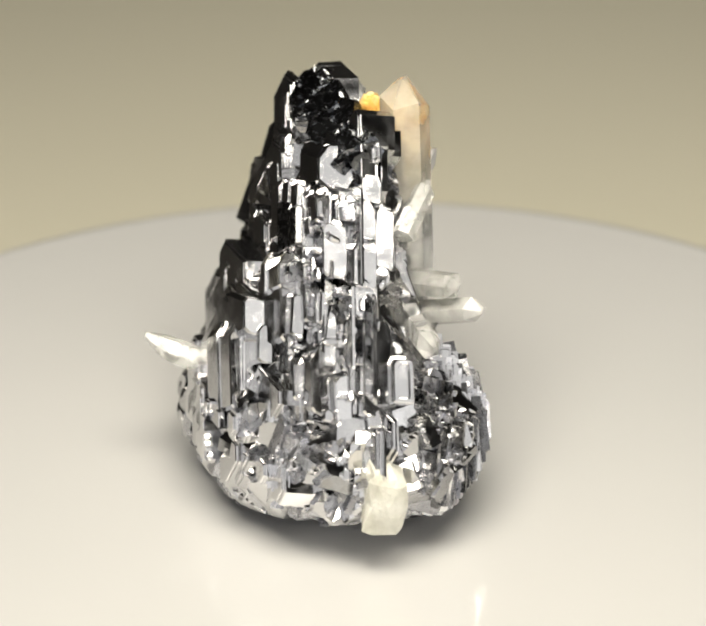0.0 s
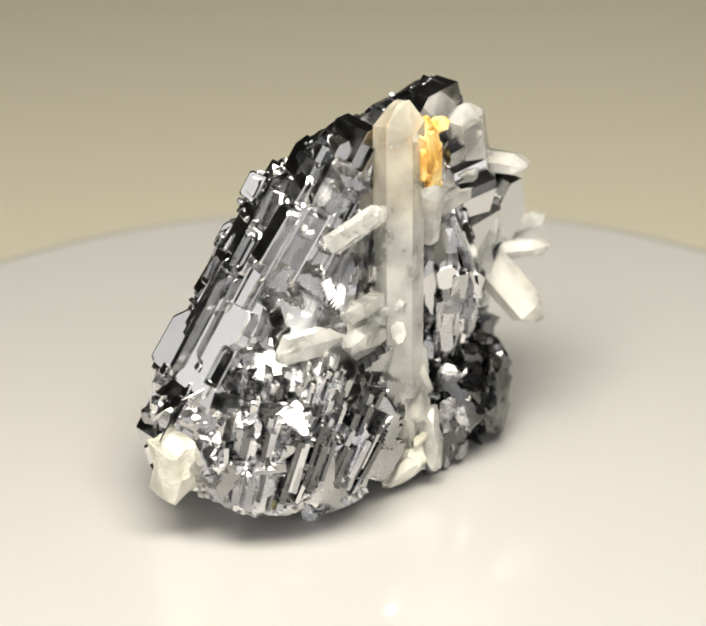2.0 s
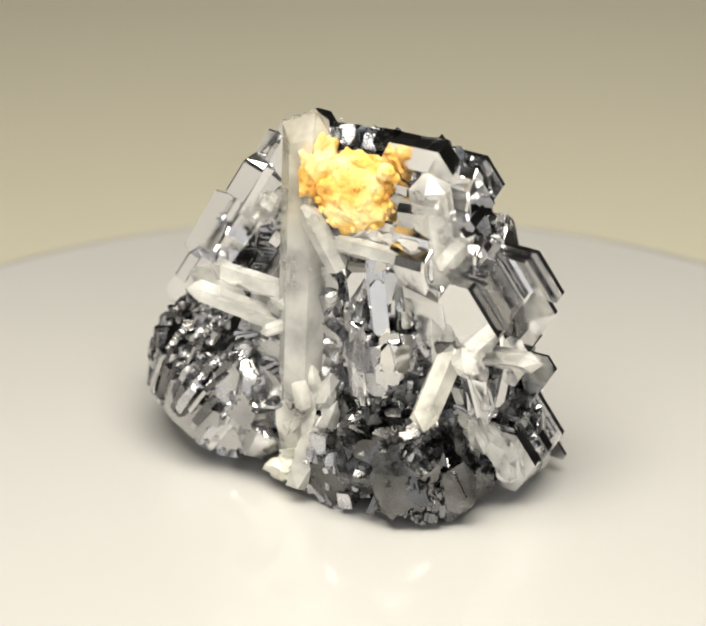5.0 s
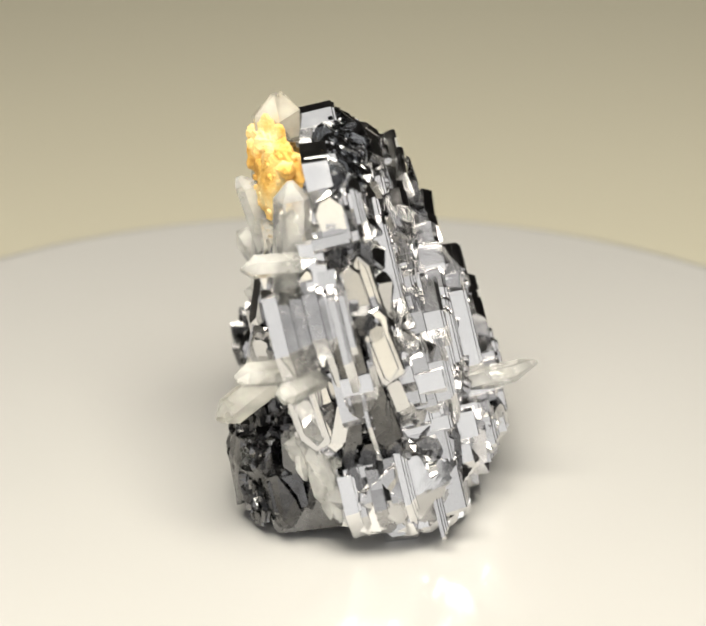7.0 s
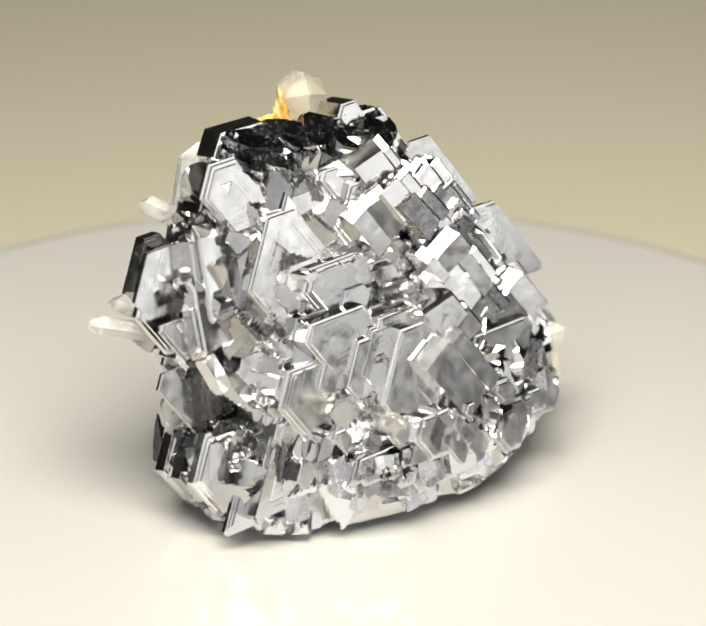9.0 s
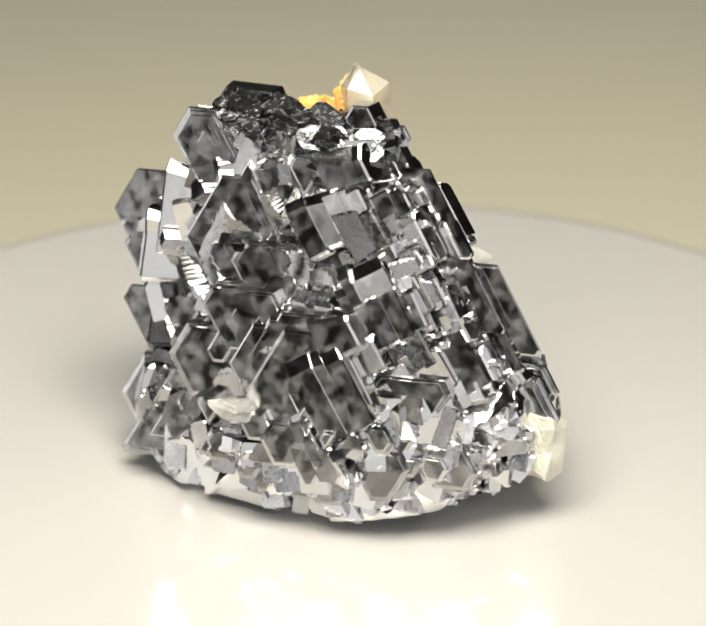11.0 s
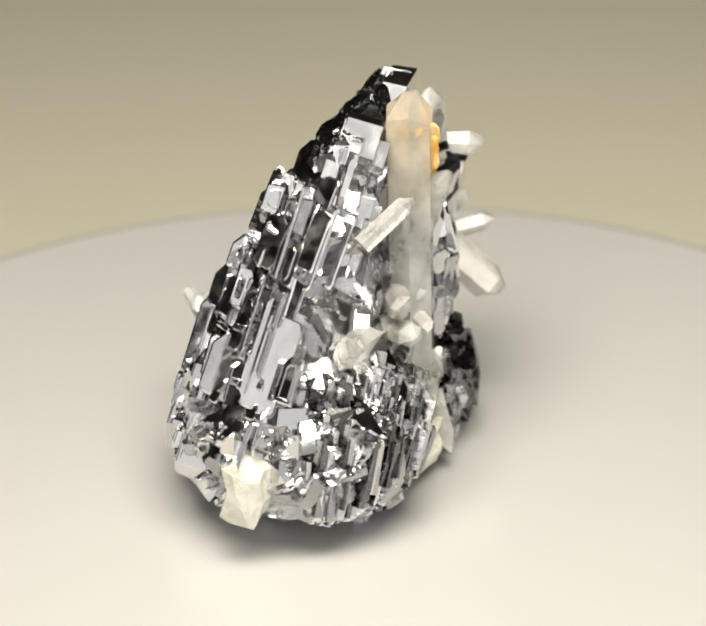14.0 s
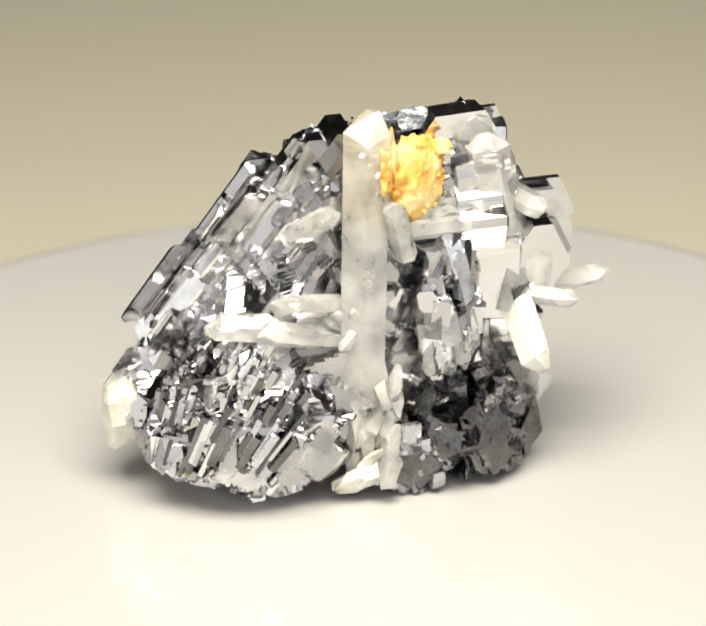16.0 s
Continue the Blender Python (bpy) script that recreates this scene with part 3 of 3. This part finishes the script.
for i in range(26):
    z_top, x_at = r_fill.uniform(26, 52), r_fill.uniform(-8, 6)
    y_at = -14.5 - 0.66 * (50 - z_top) + r_fill.uniform(1.8, 4.0) + max(0.0, -x_at - 3) * 0.7
    column(x_at, y_at, z_top, r_fill.uniform(4, 9), r_fill.uniform(1.2, 3.0), 1800 + i, r_fill.choice((GALENA, GALENA, GALENA_DARK)), 6.0, 4.0)
# short broken prisms and chips on the flights
for i in range(34):
    z_top = r_fill.uniform(24, 49)
    x_at = r_fill.uniform(-7.0 + max(0.0, z_top - 36) * 0.35, 6.0)
    y_at = -14.5 - 0.66 * (50 - z_top) + r_fill.uniform(0.3, 1.8) + max(0.0, -x_at - 3) * 0.8
    column(x_at, y_at, z_top, r_fill.uniform(0.9, 3.2), r_fill.uniform(0.7, 2.0), 1840 + i, r_fill.choice((GALENA, GALENA_SATIN)), 4.0, 9.0)
# narrow back of the tower; dark reflections put into the colour of some bars
r_back = random.Random(173)
for i in range(26):
    z_mid, a = r_back.uniform(18, 47), radians(r_back.uniform(82, 122))
    spot_at = axis_at(z_mid) + Vector((math.cos(a), math.sin(a), 0)) * (reach(a, z_mid) - r_back.uniform(0.6, 3.5))
    tall = r_back.uniform(4, 9)
    bar(spot_at.x, spot_at.y, z_mid - tall, min(z_mid + tall, 54), r_back.uniform(2.2, 4.6), 1730 + i, r_back.choice((GALENA, GALENA, GALENA_DARK)), 7.0, -1, 7.0)
skin(84, 128, 14, 50, 30, (2, 4), (2, 7), (1.2, 3.0), (GALENA, GALENA_DARK), 174, 24, 0.8)
# the foot of the broad face
skin(134, 312, 3, 11, 30, (2, 5), (3, 7.5), (3, 7), (GALENA, GALENA_SATIN), 175, 14, 0.8)
skin(235, 300, 5, 18, 14, (1.5, 3.5), (2.5, 6.5), (2, 5), (GALENA, GALENA_SATIN), 176, 14, 0.9)
skin(116, 142, 3, 13, 12, (4, 7), (5, 9), (4, 7), (GALENA, GALENA_DARK), 178, 22, 0.4)

def lattice_normals():
    out = [N0, -N0]
    for k in range(6):
        a = radians(TURN + 90 + 60 * k)
        flat = U0 * math.cos(a) + V0 * math.sin(a)
        out += [flat, flat * 0.94 + N0 * (0.33 if k % 2 else -0.33), flat * 0.5 + N0 * 0.85]
    return [v.normalized() for v in out]


def facet_skin(name, grid, closed, cell, seed, mat, wild=0.25, depth=1.6, label=""):
    """A broken surface of flat facets: each patch of a grid of (centre, direction, radius) is cut by one plane near a lattice direction."""
    r = random.Random(seed)
    base = [[c + d * k for c, d, k in row] for row in grid]
    pts = np.array([p for row in base for p in row])
    n_row, n_col = len(base), len(base[0])
    span = (base[0][0] - base[-1][0]).length * max((base[k][0] - base[k][n_col // 2]).length for k in (0, n_row // 2, n_row - 1))
    sites, planes, choices = [], [], lattice_normals()
    for i in range(max(12, int(span * (3.0 if closed else 1.6) / cell ** 2))):
        a, b = r.randrange(n_row), r.randrange(n_col)
        c, d, k = grid[a][b]
        if any((base[a][b] - q).length < cell * 0.55 for q in sites):
            continue
        near = [m for m in choices if m.dot(d) > 0.6]
        m = (r.choice(near) if near else d) + Vector((r.gauss(0, 1), r.gauss(0, 1), r.gauss(0, 1))) * wild
        m = m.normalized() if m.dot(d) > 0.25 * m.length else d
        sites.append(base[a][b])
        planes.append((base[a][b] - d * r.uniform(0, depth * 0.6), m))
    owner = ((pts[:, None, :] - np.array(sites)[None, :, :]) ** 2).sum(2).argmin(1)
    bm, made = bmesh.new(), []
    for a in range(n_row):
        line = []
        for b in range(n_col):
            c, d, k = grid[a][b]
            s0, m = planes[owner[a * n_col + b]]
            far = (s0 - c).dot(m) / max(0.2, d.dot(m))
            p = c + d * min(max(far, k - depth), k + depth * 0.5)
            ex = outside(p)
            if ex > 0.8 and p.z > under(p):
                p = p - (p - axis_at(p.z)).normalized() * (ex - 0.8)
            p.z = max(p.z, under(p))
            line.append(bm.verts.new(p))
        made.append(line)
    for a in range(n_row - 1):
        for b in range(n_col if closed else n_col - 1):
            e = (b + 1) % n_col
            bm.faces.new((made[a][b], made[a][e], made[a + 1][e], made[a + 1][b]))
    for line in (made[0][::-1], made[-1]):
        if closed:
            bm.faces.new(line)
    bmesh.ops.triangulate(bm, faces=[f for f in bm.faces if len(f.verts) == 4])
    return tagged(part(name, bm, mat, SPECIMEN, label), kind="stuff")


def facet_shell(az_low, az_high, z_low, z_high, inset, cell, seed, mat, wild=0.25, depth=1.6, label="", step=0.45, hollow=None):
    """A facet skin along the outline of the body."""
    rows_n, cols_n = int((z_high - z_low) / step) + 1, int(radians(az_high - az_low) * 24 / step)
    closed = az_high - az_low > 359
    grid = []
    for i in range(rows_n + 1):
        z = z_low + (z_high - z_low) * i / rows_n
        row = []
        for k in range(cols_n):
            a = radians(az_low + (az_high - az_low) * k / (cols_n if closed else cols_n - 1))
            dip = hollow[2] * max(0.0, math.sin(math.pi * (math.degrees(a) - hollow[0]) / (hollow[1] - hollow[0]))) if hollow and hollow[0] < math.degrees(a) < hollow[1] else 0.0
            row.append((axis_at(z), Vector((math.cos(a), math.sin(a), 0)), max(2.0, reach(a, z) - inset - dip)))
        grid.append(row)
    return facet_skin("galena_mass", grid, closed, cell, seed, mat, wild, depth, label)


def facet_ball(centre, radii, turn, cell, seed, mat, wild=0.3, depth=1.5, label="", step=0.42):
    """A facet skin over an ellipsoid."""
    n = max(16, int(math.pi * max(radii) / step))
    grid = []
    for i in range(n // 2 + 1):
        b = math.pi * (0.02 + 0.96 * i / (n // 2)) - math.pi / 2
        row = []
        for k in range(n):
            a = 2 * math.pi * k / n
            v = turn @ Vector((math.cos(a) * math.cos(b) * radii[0], math.sin(a) * math.cos(b) * radii[1], math.sin(b) * radii[2]))
            row.append((Vector(centre), v.normalized(), v.length))
        grid.append(row)
    return facet_skin("galena_mass", grid, True, cell, seed, mat, wild, depth, label)


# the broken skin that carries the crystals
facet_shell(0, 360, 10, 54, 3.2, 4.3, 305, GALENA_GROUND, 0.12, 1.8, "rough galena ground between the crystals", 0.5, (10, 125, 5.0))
facet_shell(128, 322, 1.5, 13, 1.7, 3.3, 302, GALENA, 0.22, 2.4, "crumpled bright galena along the foot")
facet_shell(230, 322, 12, 22, 1.6, 3.6, 303, GALENA, 0.22, 2.0, "crumpled bright galena under the prisms")
# inner body
lump((-3, 4, 30), (13, 17, 5.5), LATTICE, GALENA_DULL, 11, points=40)
lump((-4, 0, 16), (20, 12, 8), LATTICE, GALENA_DULL, 12, points=40)
lump((-3, 6, 44), (9, 10, 4), LATTICE, GALENA_DULL, 13, points=40)
lump((-6, 6, 9), (13, 24, 8), turned(0, 0, 10), GALENA_DULL, 14, points=40)

# the fan-shaped mass low on the quartz side
facet_ball((9, -15, 12), (10.8, 16.6, 11.0), turned(0, -12, -8), 4.0, 21, GALENA_GROUND, 0.25, 2.4)
druse((9, -15, 12), (11, 17, 11), turned(0, -12, -8), (GALENA_SATIN, GALENA, GALENA_DARK, GALENA_DARK), 22, 16, 2.2, 5.6, face=(1, -0.2, 0.1))


def blades(count, seed):
    """Thin blades fanned out over the mass, edge-on like the leaves of a book."""
    r = random.Random(seed)
    turn = turned(0, -12, -8)
    for i in range(count):
        a, b = radians(r.uniform(-62, 30)), radians(r.uniform(-38, 42))
        d = Vector((math.cos(b) * math.cos(a), math.cos(b) * math.sin(a), math.sin(b)))
        p = turn @ Vector((d.x * 11, d.y * 17, d.z * 11)) * r.uniform(0.9, 1.0) + Vector((9, -15, 12))
        slope = 30 + 1.6 * (p.y + 15) + r.uniform(-3, 3)
        block(p, (r.uniform(2.5, 5), r.uniform(0.5, 1.3), r.uniform(5, 13)), turned(-slope, r.uniform(-8, 8), math.degrees(a) * 0.6), r.choice((GALENA, GALENA_SATIN, GALENA_DARK)), seed * 1000 + i, chip=0.3)


blades(110, 30)

# the front foot of the tower
facet_ball((2, -24.5, 12), (9.5, 8.5, 9.5), turned(0, 0, 20), 3.8, 31, GALENA, 0.25, 2.4)
druse((2, -26, 11), (10, 9, 10), LATTICE, GALENA_SATIN, 32, 18, 1.6, 4.0, face=(-0.3, -0.8, 0.2))
druse((-8, -20, 7), (10, 8, 6), LATTICE, GALENA_SATIN, 33, 8, 1.6, 3.6, face=(-0.3, -0.8, 0.2))

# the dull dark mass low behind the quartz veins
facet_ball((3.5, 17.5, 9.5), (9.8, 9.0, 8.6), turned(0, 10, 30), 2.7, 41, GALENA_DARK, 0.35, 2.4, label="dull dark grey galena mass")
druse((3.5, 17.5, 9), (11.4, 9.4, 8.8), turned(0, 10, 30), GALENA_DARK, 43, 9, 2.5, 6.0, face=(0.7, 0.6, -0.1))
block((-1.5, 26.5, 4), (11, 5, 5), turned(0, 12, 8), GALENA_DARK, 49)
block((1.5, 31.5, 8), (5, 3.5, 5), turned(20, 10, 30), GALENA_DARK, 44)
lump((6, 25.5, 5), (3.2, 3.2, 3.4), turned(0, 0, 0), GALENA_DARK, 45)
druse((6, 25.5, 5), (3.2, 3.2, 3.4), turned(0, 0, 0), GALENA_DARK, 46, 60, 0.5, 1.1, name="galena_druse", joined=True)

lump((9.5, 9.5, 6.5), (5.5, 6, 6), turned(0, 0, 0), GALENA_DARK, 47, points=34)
druse((9.5, 9.5, 6.5), (5.7, 6.2, 6.2), turned(10, 0, 20), GALENA_DULL, 48, 40, 0.8, 2.4, face=(0.8, 0.3, -0.1))

# the crystal group between the two quartz pillars
lump((3.4, 13.6, 28), (3.6, 4.4, 10.5), turned(0, 0, 20), GALENA, 51, points=36)


def scales(count, seed):
    """Thin overlapping leaves of galena that sheathe the group, all nearly upright."""
    r = random.Random(seed)
    for i in range(count):
        a, z = radians(r.uniform(-25, 95)), r.uniform(-10.5, 10.5)
        k = math.sqrt(max(0.05, 1 - (z / 12.5) ** 2))
        p = Vector((4.0 + 4.8 * k * math.cos(a), 14.0 + 5.8 * k * math.sin(a), 28 + z))
        t = turned(r.uniform(-14, 14), r.uniform(-12, 12) - z * 1.2, math.degrees(a) + r.uniform(-16, 16))
        block(p, (r.uniform(0.9, 2.2), r.uniform(1.4, 3.2), r.uniform(3.0, 8.0)), t, r.choice((GALENA, GALENA, GALENA_SATIN)), seed * 1000 + i, chip=r.uniform(0.2, 0.6))


scales(48, 52)
block((5.5, 13, 36.5), (6, 6, 5), LATTICE @ turned(0, 20, 0), GALENA, 53, chip=0.3)

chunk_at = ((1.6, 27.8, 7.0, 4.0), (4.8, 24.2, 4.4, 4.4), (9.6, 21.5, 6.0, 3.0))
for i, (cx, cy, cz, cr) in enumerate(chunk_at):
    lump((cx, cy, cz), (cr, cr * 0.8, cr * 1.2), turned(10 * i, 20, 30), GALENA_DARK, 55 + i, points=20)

# dark foot behind
facet_ball((-14.5, 22, 9), (8, 6, 8.5), LATTICE, 3.8, 61, GALENA, 0.2, 2.0)
druse((-15, 24, 8), (8, 6, 8), LATTICE, (GALENA, GALENA_DARK, GALENA_DARK), 62, 12, 3.0, 7.0, face=(-0.5, 0.8, 0.1))


def cap():
    """The broken top edge, its mirrored dark put into the colour, with small bright cleavage spots."""
    r = random.Random(71)
    a, b = Vector((4.5, -8.5, 55.0)), Vector((-4.0, 20.0, 57.2))
    c, d = Vector((-2.0, -6.0, 52.0)), Vector((-8.0, 20.0, 54.0))
    along, down = (b - a).normalized(), (c - a).normalized()
    up = along.cross(down).normalized()
    up = up if up.z > 0 else -up
    frame_of = Matrix((along, up.cross(along), up)).transposed()
    for i in range(39):
        s, t = (i % 13 + r.uniform(0.2, 0.8)) / 13, (i // 13 + r.uniform(0.3, 0.7)) / 3
        p = (a * (1 - s) + b * s) * (1 - t) + (c * (1 - s) + d * s) * t + up * r.uniform(-2.0, -0.9)
        tilt = frame_of @ turned(r.uniform(-11, 11), r.uniform(-11, 11), r.uniform(-30, 30))
        block(p, (r.uniform(3.2, 6.0), r.uniform(2.2, 4.2), r.uniform(2.4, 3.8)), tilt, GALENA_CAP, 700 + i, name="dark_crust", label="rough broken galena edge, coloured dark for the dark room it mirrors", chip=0.45)
    bm = bmesh.new()
    for i in range(36):
        s, t = r.random(), r.random()
        p = (a * (1 - s) + b * s) * (1 - t) + (c * (1 - s) + d * s) * t + Vector((0, 0, r.uniform(-0.3, 1.0)))
        q = r.uniform(0.25, 0.6)
        m = turned(r.uniform(-40, 40), r.uniform(-60, 0), r.uniform(0, 90))
        bmesh.ops.create_cube(bm, size=q, matrix=Matrix.Translation(p) @ m.to_4x4())
    tagged(part("crust_grit", bm, GALENA_CAP, SPECIMEN), kind="stuff")


cap()


def quartz(base, tip, radius, mat=None, label="", squash=0.8, roll=0.0, seed=0, head=0.9, taper=0.94):
    """A six-sided prism with a slanted point, from its root to its tip."""
    r = random.Random(seed + 900)
    base, tip = Vector(base), Vector(tip)
    axis = (tip - base).normalized()
    x = axis.orthogonal().normalized()
    x = Matrix.Rotation(radians(roll), 3, axis) @ x
    y = axis.cross(x)
    length = (tip - base).length
    sides = [r.uniform(0.85, 1.12) for _ in range(6)]

    def ring(at, k, wob=0.0):
        out = []
        for i in range(6):
            a = math.pi / 3 * i
            out.append(base + axis * (at + r.uniform(-wob, wob)) + (x * math.cos(a) + y * math.sin(a) * squash) * radius * k * sides[i])
        return out

    h = min(head * radius, length * 0.45)
    bm = bmesh.new()
    off = x * radius * r.uniform(-0.3, 0.3) + y * radius * r.uniform(-0.2, 0.2)
    apex = [base + axis * (length - 0.12 * radius * r.random()) + off + (x * math.cos(math.pi / 3 * i) * 0.3 + y * math.sin(math.pi / 3 * i) * 0.1) * radius for i in range(6)]
    rings(bm, [ring(0, 1.0), ring(length * 0.5, (1 + taper) / 2), ring(length - h, taper, 0.3 * h), apex])
    return part("quartz_crystal", bm, mat or QUARTZ, SPECIMEN, label)


# quartz: the tall stained pillar, its neighbour and the sprays
quartz((10.6, 2.6, 15.5), (9.1, 3.6, 60.9), 3.7, QUARTZ_PILLAR, "tall clear quartz pillar with a honey-stained top", squash=0.95, roll=15, seed=1, head=0.95, taper=1.06)
quartz((0.0, 25.2, 29.5), (1.2, 20.3, 54.4), 3.3, QUARTZ, "upright clear quartz pillar", roll=40, seed=2, head=0.7, taper=1.0)
quartz((0.4, 24.5, 26.5), (0.2, 23.0, 46.0), 4.2, QUARTZ, roll=10, seed=3)
quartz((-6.2, 22.0, 43.5), (6.5, 28.9, 43.9), 2.0, QUARTZ, roll=0, seed=4)
quartz((-0.5, 24.8, 28.8), (10.1, 28.9, 19.4), 3.0, QUARTZ_MILKY, roll=0, seed=5, head=0.8)
quartz((-4.0, 25.5, 26.5), (-2.9, 39.7, 30.2), 1.9, QUARTZ, roll=0, seed=6)
quartz((-1.5, 26.0, 27.5), (5.9, 34.1, 29.4), 2.2, QUARTZ, roll=20, seed=7)
quartz((9.5, -3.0, 26.5), (12.6, -20.5, 28.7), 2.4, QUARTZ, roll=30, seed=8)
quartz((10.0, -2.0, 25.5), (20.0, -12.3, 31.0), 2.3, QUARTZ, roll=0, seed=9)
quartz((9.5, -1.0, 30.5), (17.0, -10.5, 33.8), 2.2, QUARTZ, roll=10, seed=10)
quartz((8.4, -8.0, 40.8), (12.6, -0.8, 46.8), 2.0, QUARTZ, roll=0, seed=11)
quartz((-18.0, 0.3, 15.5), (-30.2, 0.5, 20.6), 2.1, QUARTZ, "single quartz crystal jutting from the stepped galena face", roll=0, seed=12, head=1.6)
quartz((8.5, 9.0, 38.0), (13.2, 7.0, 48.5), 2.1, QUARTZ, roll=0, seed=13)
quartz((3.0, 22.0, 41.0), (9.0, 8.0, 42.0), 1.9, QUARTZ, roll=0, seed=14)
for i in range(7):
    quartz((10 - 0.2 * i, -1 + 0.7 * i, 24 + 0.8 * i), (14 + rng.uniform(-2, 2), -8 + 1.5 * i, 27 + rng.uniform(-3, 4)), rng.uniform(1.0, 1.7), QUARTZ, seed=30 + i)

# quartz masses and veins
def chunk(name, centre, half, turn, mat, seed, label, square=0.55, rough=0.12, detail=3):
    """A blocky, weathered piece with rounded corners and an uneven skin."""
    r = random.Random(seed)
    off = Vector((r.uniform(0, 50), r.uniform(0, 50), r.uniform(0, 50)))
    bm = bmesh.new()
    bmesh.ops.create_icosphere(bm, subdivisions=detail, radius=1)
    for v in bm.verts:
        p = v.co.copy()
        q = Vector([math.copysign(abs(c) ** square, c) for c in p])
        k = 1 + rough * noise.noise(p * 1.7 + off) + rough * 0.7 * noise.noise(p * 4.5 + off)
        v.co = Vector(centre) + turn @ Vector((q.x * half[0], q.y * half[1], q.z * half[2])) * k
    return part(name, bm, mat, SPECIMEN, label)


def vein(start, end, count, spread, low, high, mat, seed):
    """A vein: many broken quartz pieces along a line."""
    r = random.Random(seed)
    a, b = Vector(start), Vector(end)
    lie = (b - a).to_track_quat("Z", "Y").to_matrix()
    for i in range(count):
        p = a.lerp(b, (i + r.random()) / count) + Vector((r.gauss(0, 1) * spread[0], r.gauss(0, 1) * spread[1], r.gauss(0, 0.8)))
        s = r.uniform(low, high)
        lump(p, (s * r.uniform(0.5, 0.8), s * r.uniform(0.5, 0.8), s * r.uniform(1.0, 1.7)), lie @ turned(r.uniform(-16, 16), r.uniform(-16, 16), r.uniform(0, 180)), mat, seed * 100 + i, "quartz_piece", "", 14)


chunk("quartz_lump", (5.4, -33.2, 11.2), (3.1, 2.9, 4.9), turned(4, 8, 10), QUARTZ_WHITE, 81, "blocky opaque white quartz lump", 0.45, 0.3, 2)
vein((10.6, 3.0, 20.0), (12.2, 3.2, 6.0), 22, (0.5, 1.7), 2.2, 3.6, QUARTZ_MILKY, 82)
vein((9.0, 7.5, 18.0), (11.5, 5.5, 10.0), 8, (0.6, 1.2), 2.0, 3.2, QUARTZ, 83)
vein((13.5, 4.5, 5.5), (13.5, -1.0, 3.0), 8, (0.6, 0.8), 1.6, 2.4, QUARTZ_WHITE, 84)
vein((-1.5, 24.5, 25.0), (-4.0, 27.0, 13.0), 12, (1.4, 0.6), 2.0, 3.2, QUARTZ, 85)
vein((-3.5, 27.0, 16.0), (-9.5, 28.0, 6.5), 14, (1.5, 0.6), 2.0, 3.0, QUARTZ, 86)
vein((6.5, 9.0, 44.5), (3.0, 20.0, 43.0), 8, (0.7, 0.7), 1.4, 2.4, QUARTZ, 87)
vein((0.0, 24.0, 30.0), (-2.5, 25.5, 24.5), 6, (1.2, 0.7), 1.8, 2.8, QUARTZ_MILKY, 88)
lump((14.2, -22.6, 5.4), (1.7, 1.6, 2.6), turned(0, 0, 0), YELLOW, 89, "ochre_grain", "small yellowish grain at the foot", 16)


def stain():
    """The orange crust beside the tall pillar: a lumpy cake of small grains."""
    r = random.Random(91)
    n = Vector((0.62, 0.76, 0.12)).normalized()
    x = Vector((-0.76, 0.62, 0)).normalized()
    y = n.cross(x)
    c = Vector((6.0, 10.6, 49.3))
    bm = bmesh.new()
    bmesh.ops.create_icosphere(bm, subdivisions=5, radius=1)
    for v in bm.verts:
        p = v.co.copy()
        k = 1 + 0.16 * noise.noise(p * 2.3) + 0.10 * noise.noise(p * 5) + 0.07 * noise.noise(p * 12)
        v.co = c + (x * p.x * 5.9 + y * p.y * 5.9 + n * p.z * 2.2) * k
    part("ochre_crust", bm, OCHRE, SPECIMEN, "bright orange-yellow crumbly iron stain", smooth=True)
    bm = bmesh.new()
    for i in range(45):
        a, q = r.uniform(0, 2 * math.pi), math.sqrt(r.random())
        p = c + x * math.cos(a) * q * 6.0 + y * math.sin(a) * q * 6.0 + n * (2.2 * math.sqrt(max(0, 1 - q * q)) * 0.9)
        bmesh.ops.create_icosphere(bm, subdivisions=1, radius=r.uniform(0.3, 0.7), matrix=Matrix.Translation(p))
    tagged(part("ochre_crumb", bm, OCHRE, SPECIMEN, "orange crumbs"), kind="stuff")


stain()
chunk("ochre_crust", (9.4, 6.4, 53.0), (3.0, 1.2, 4.6), turned(0, 4, -12), OCHRE, 93, "thin orange crust on the pillar", 0.9, 0.45, 4)
chunk("ochre_crust", (4.1, 14.5, 53.2), (1.3, 1.3, 1.2), turned(0, 0, 0), OCHRE, 94, "small orange knob", 0.9, 0.3, 3)


# ---- movement ----
def motions():
    rows = [(0.5 * i, pose(0, 0, 0, 0, 0, SPIN * 0.5 * i)) for i in range(33)]
    walk(SPECIMEN, rows)
    walk(TABLE, rows)


motions()
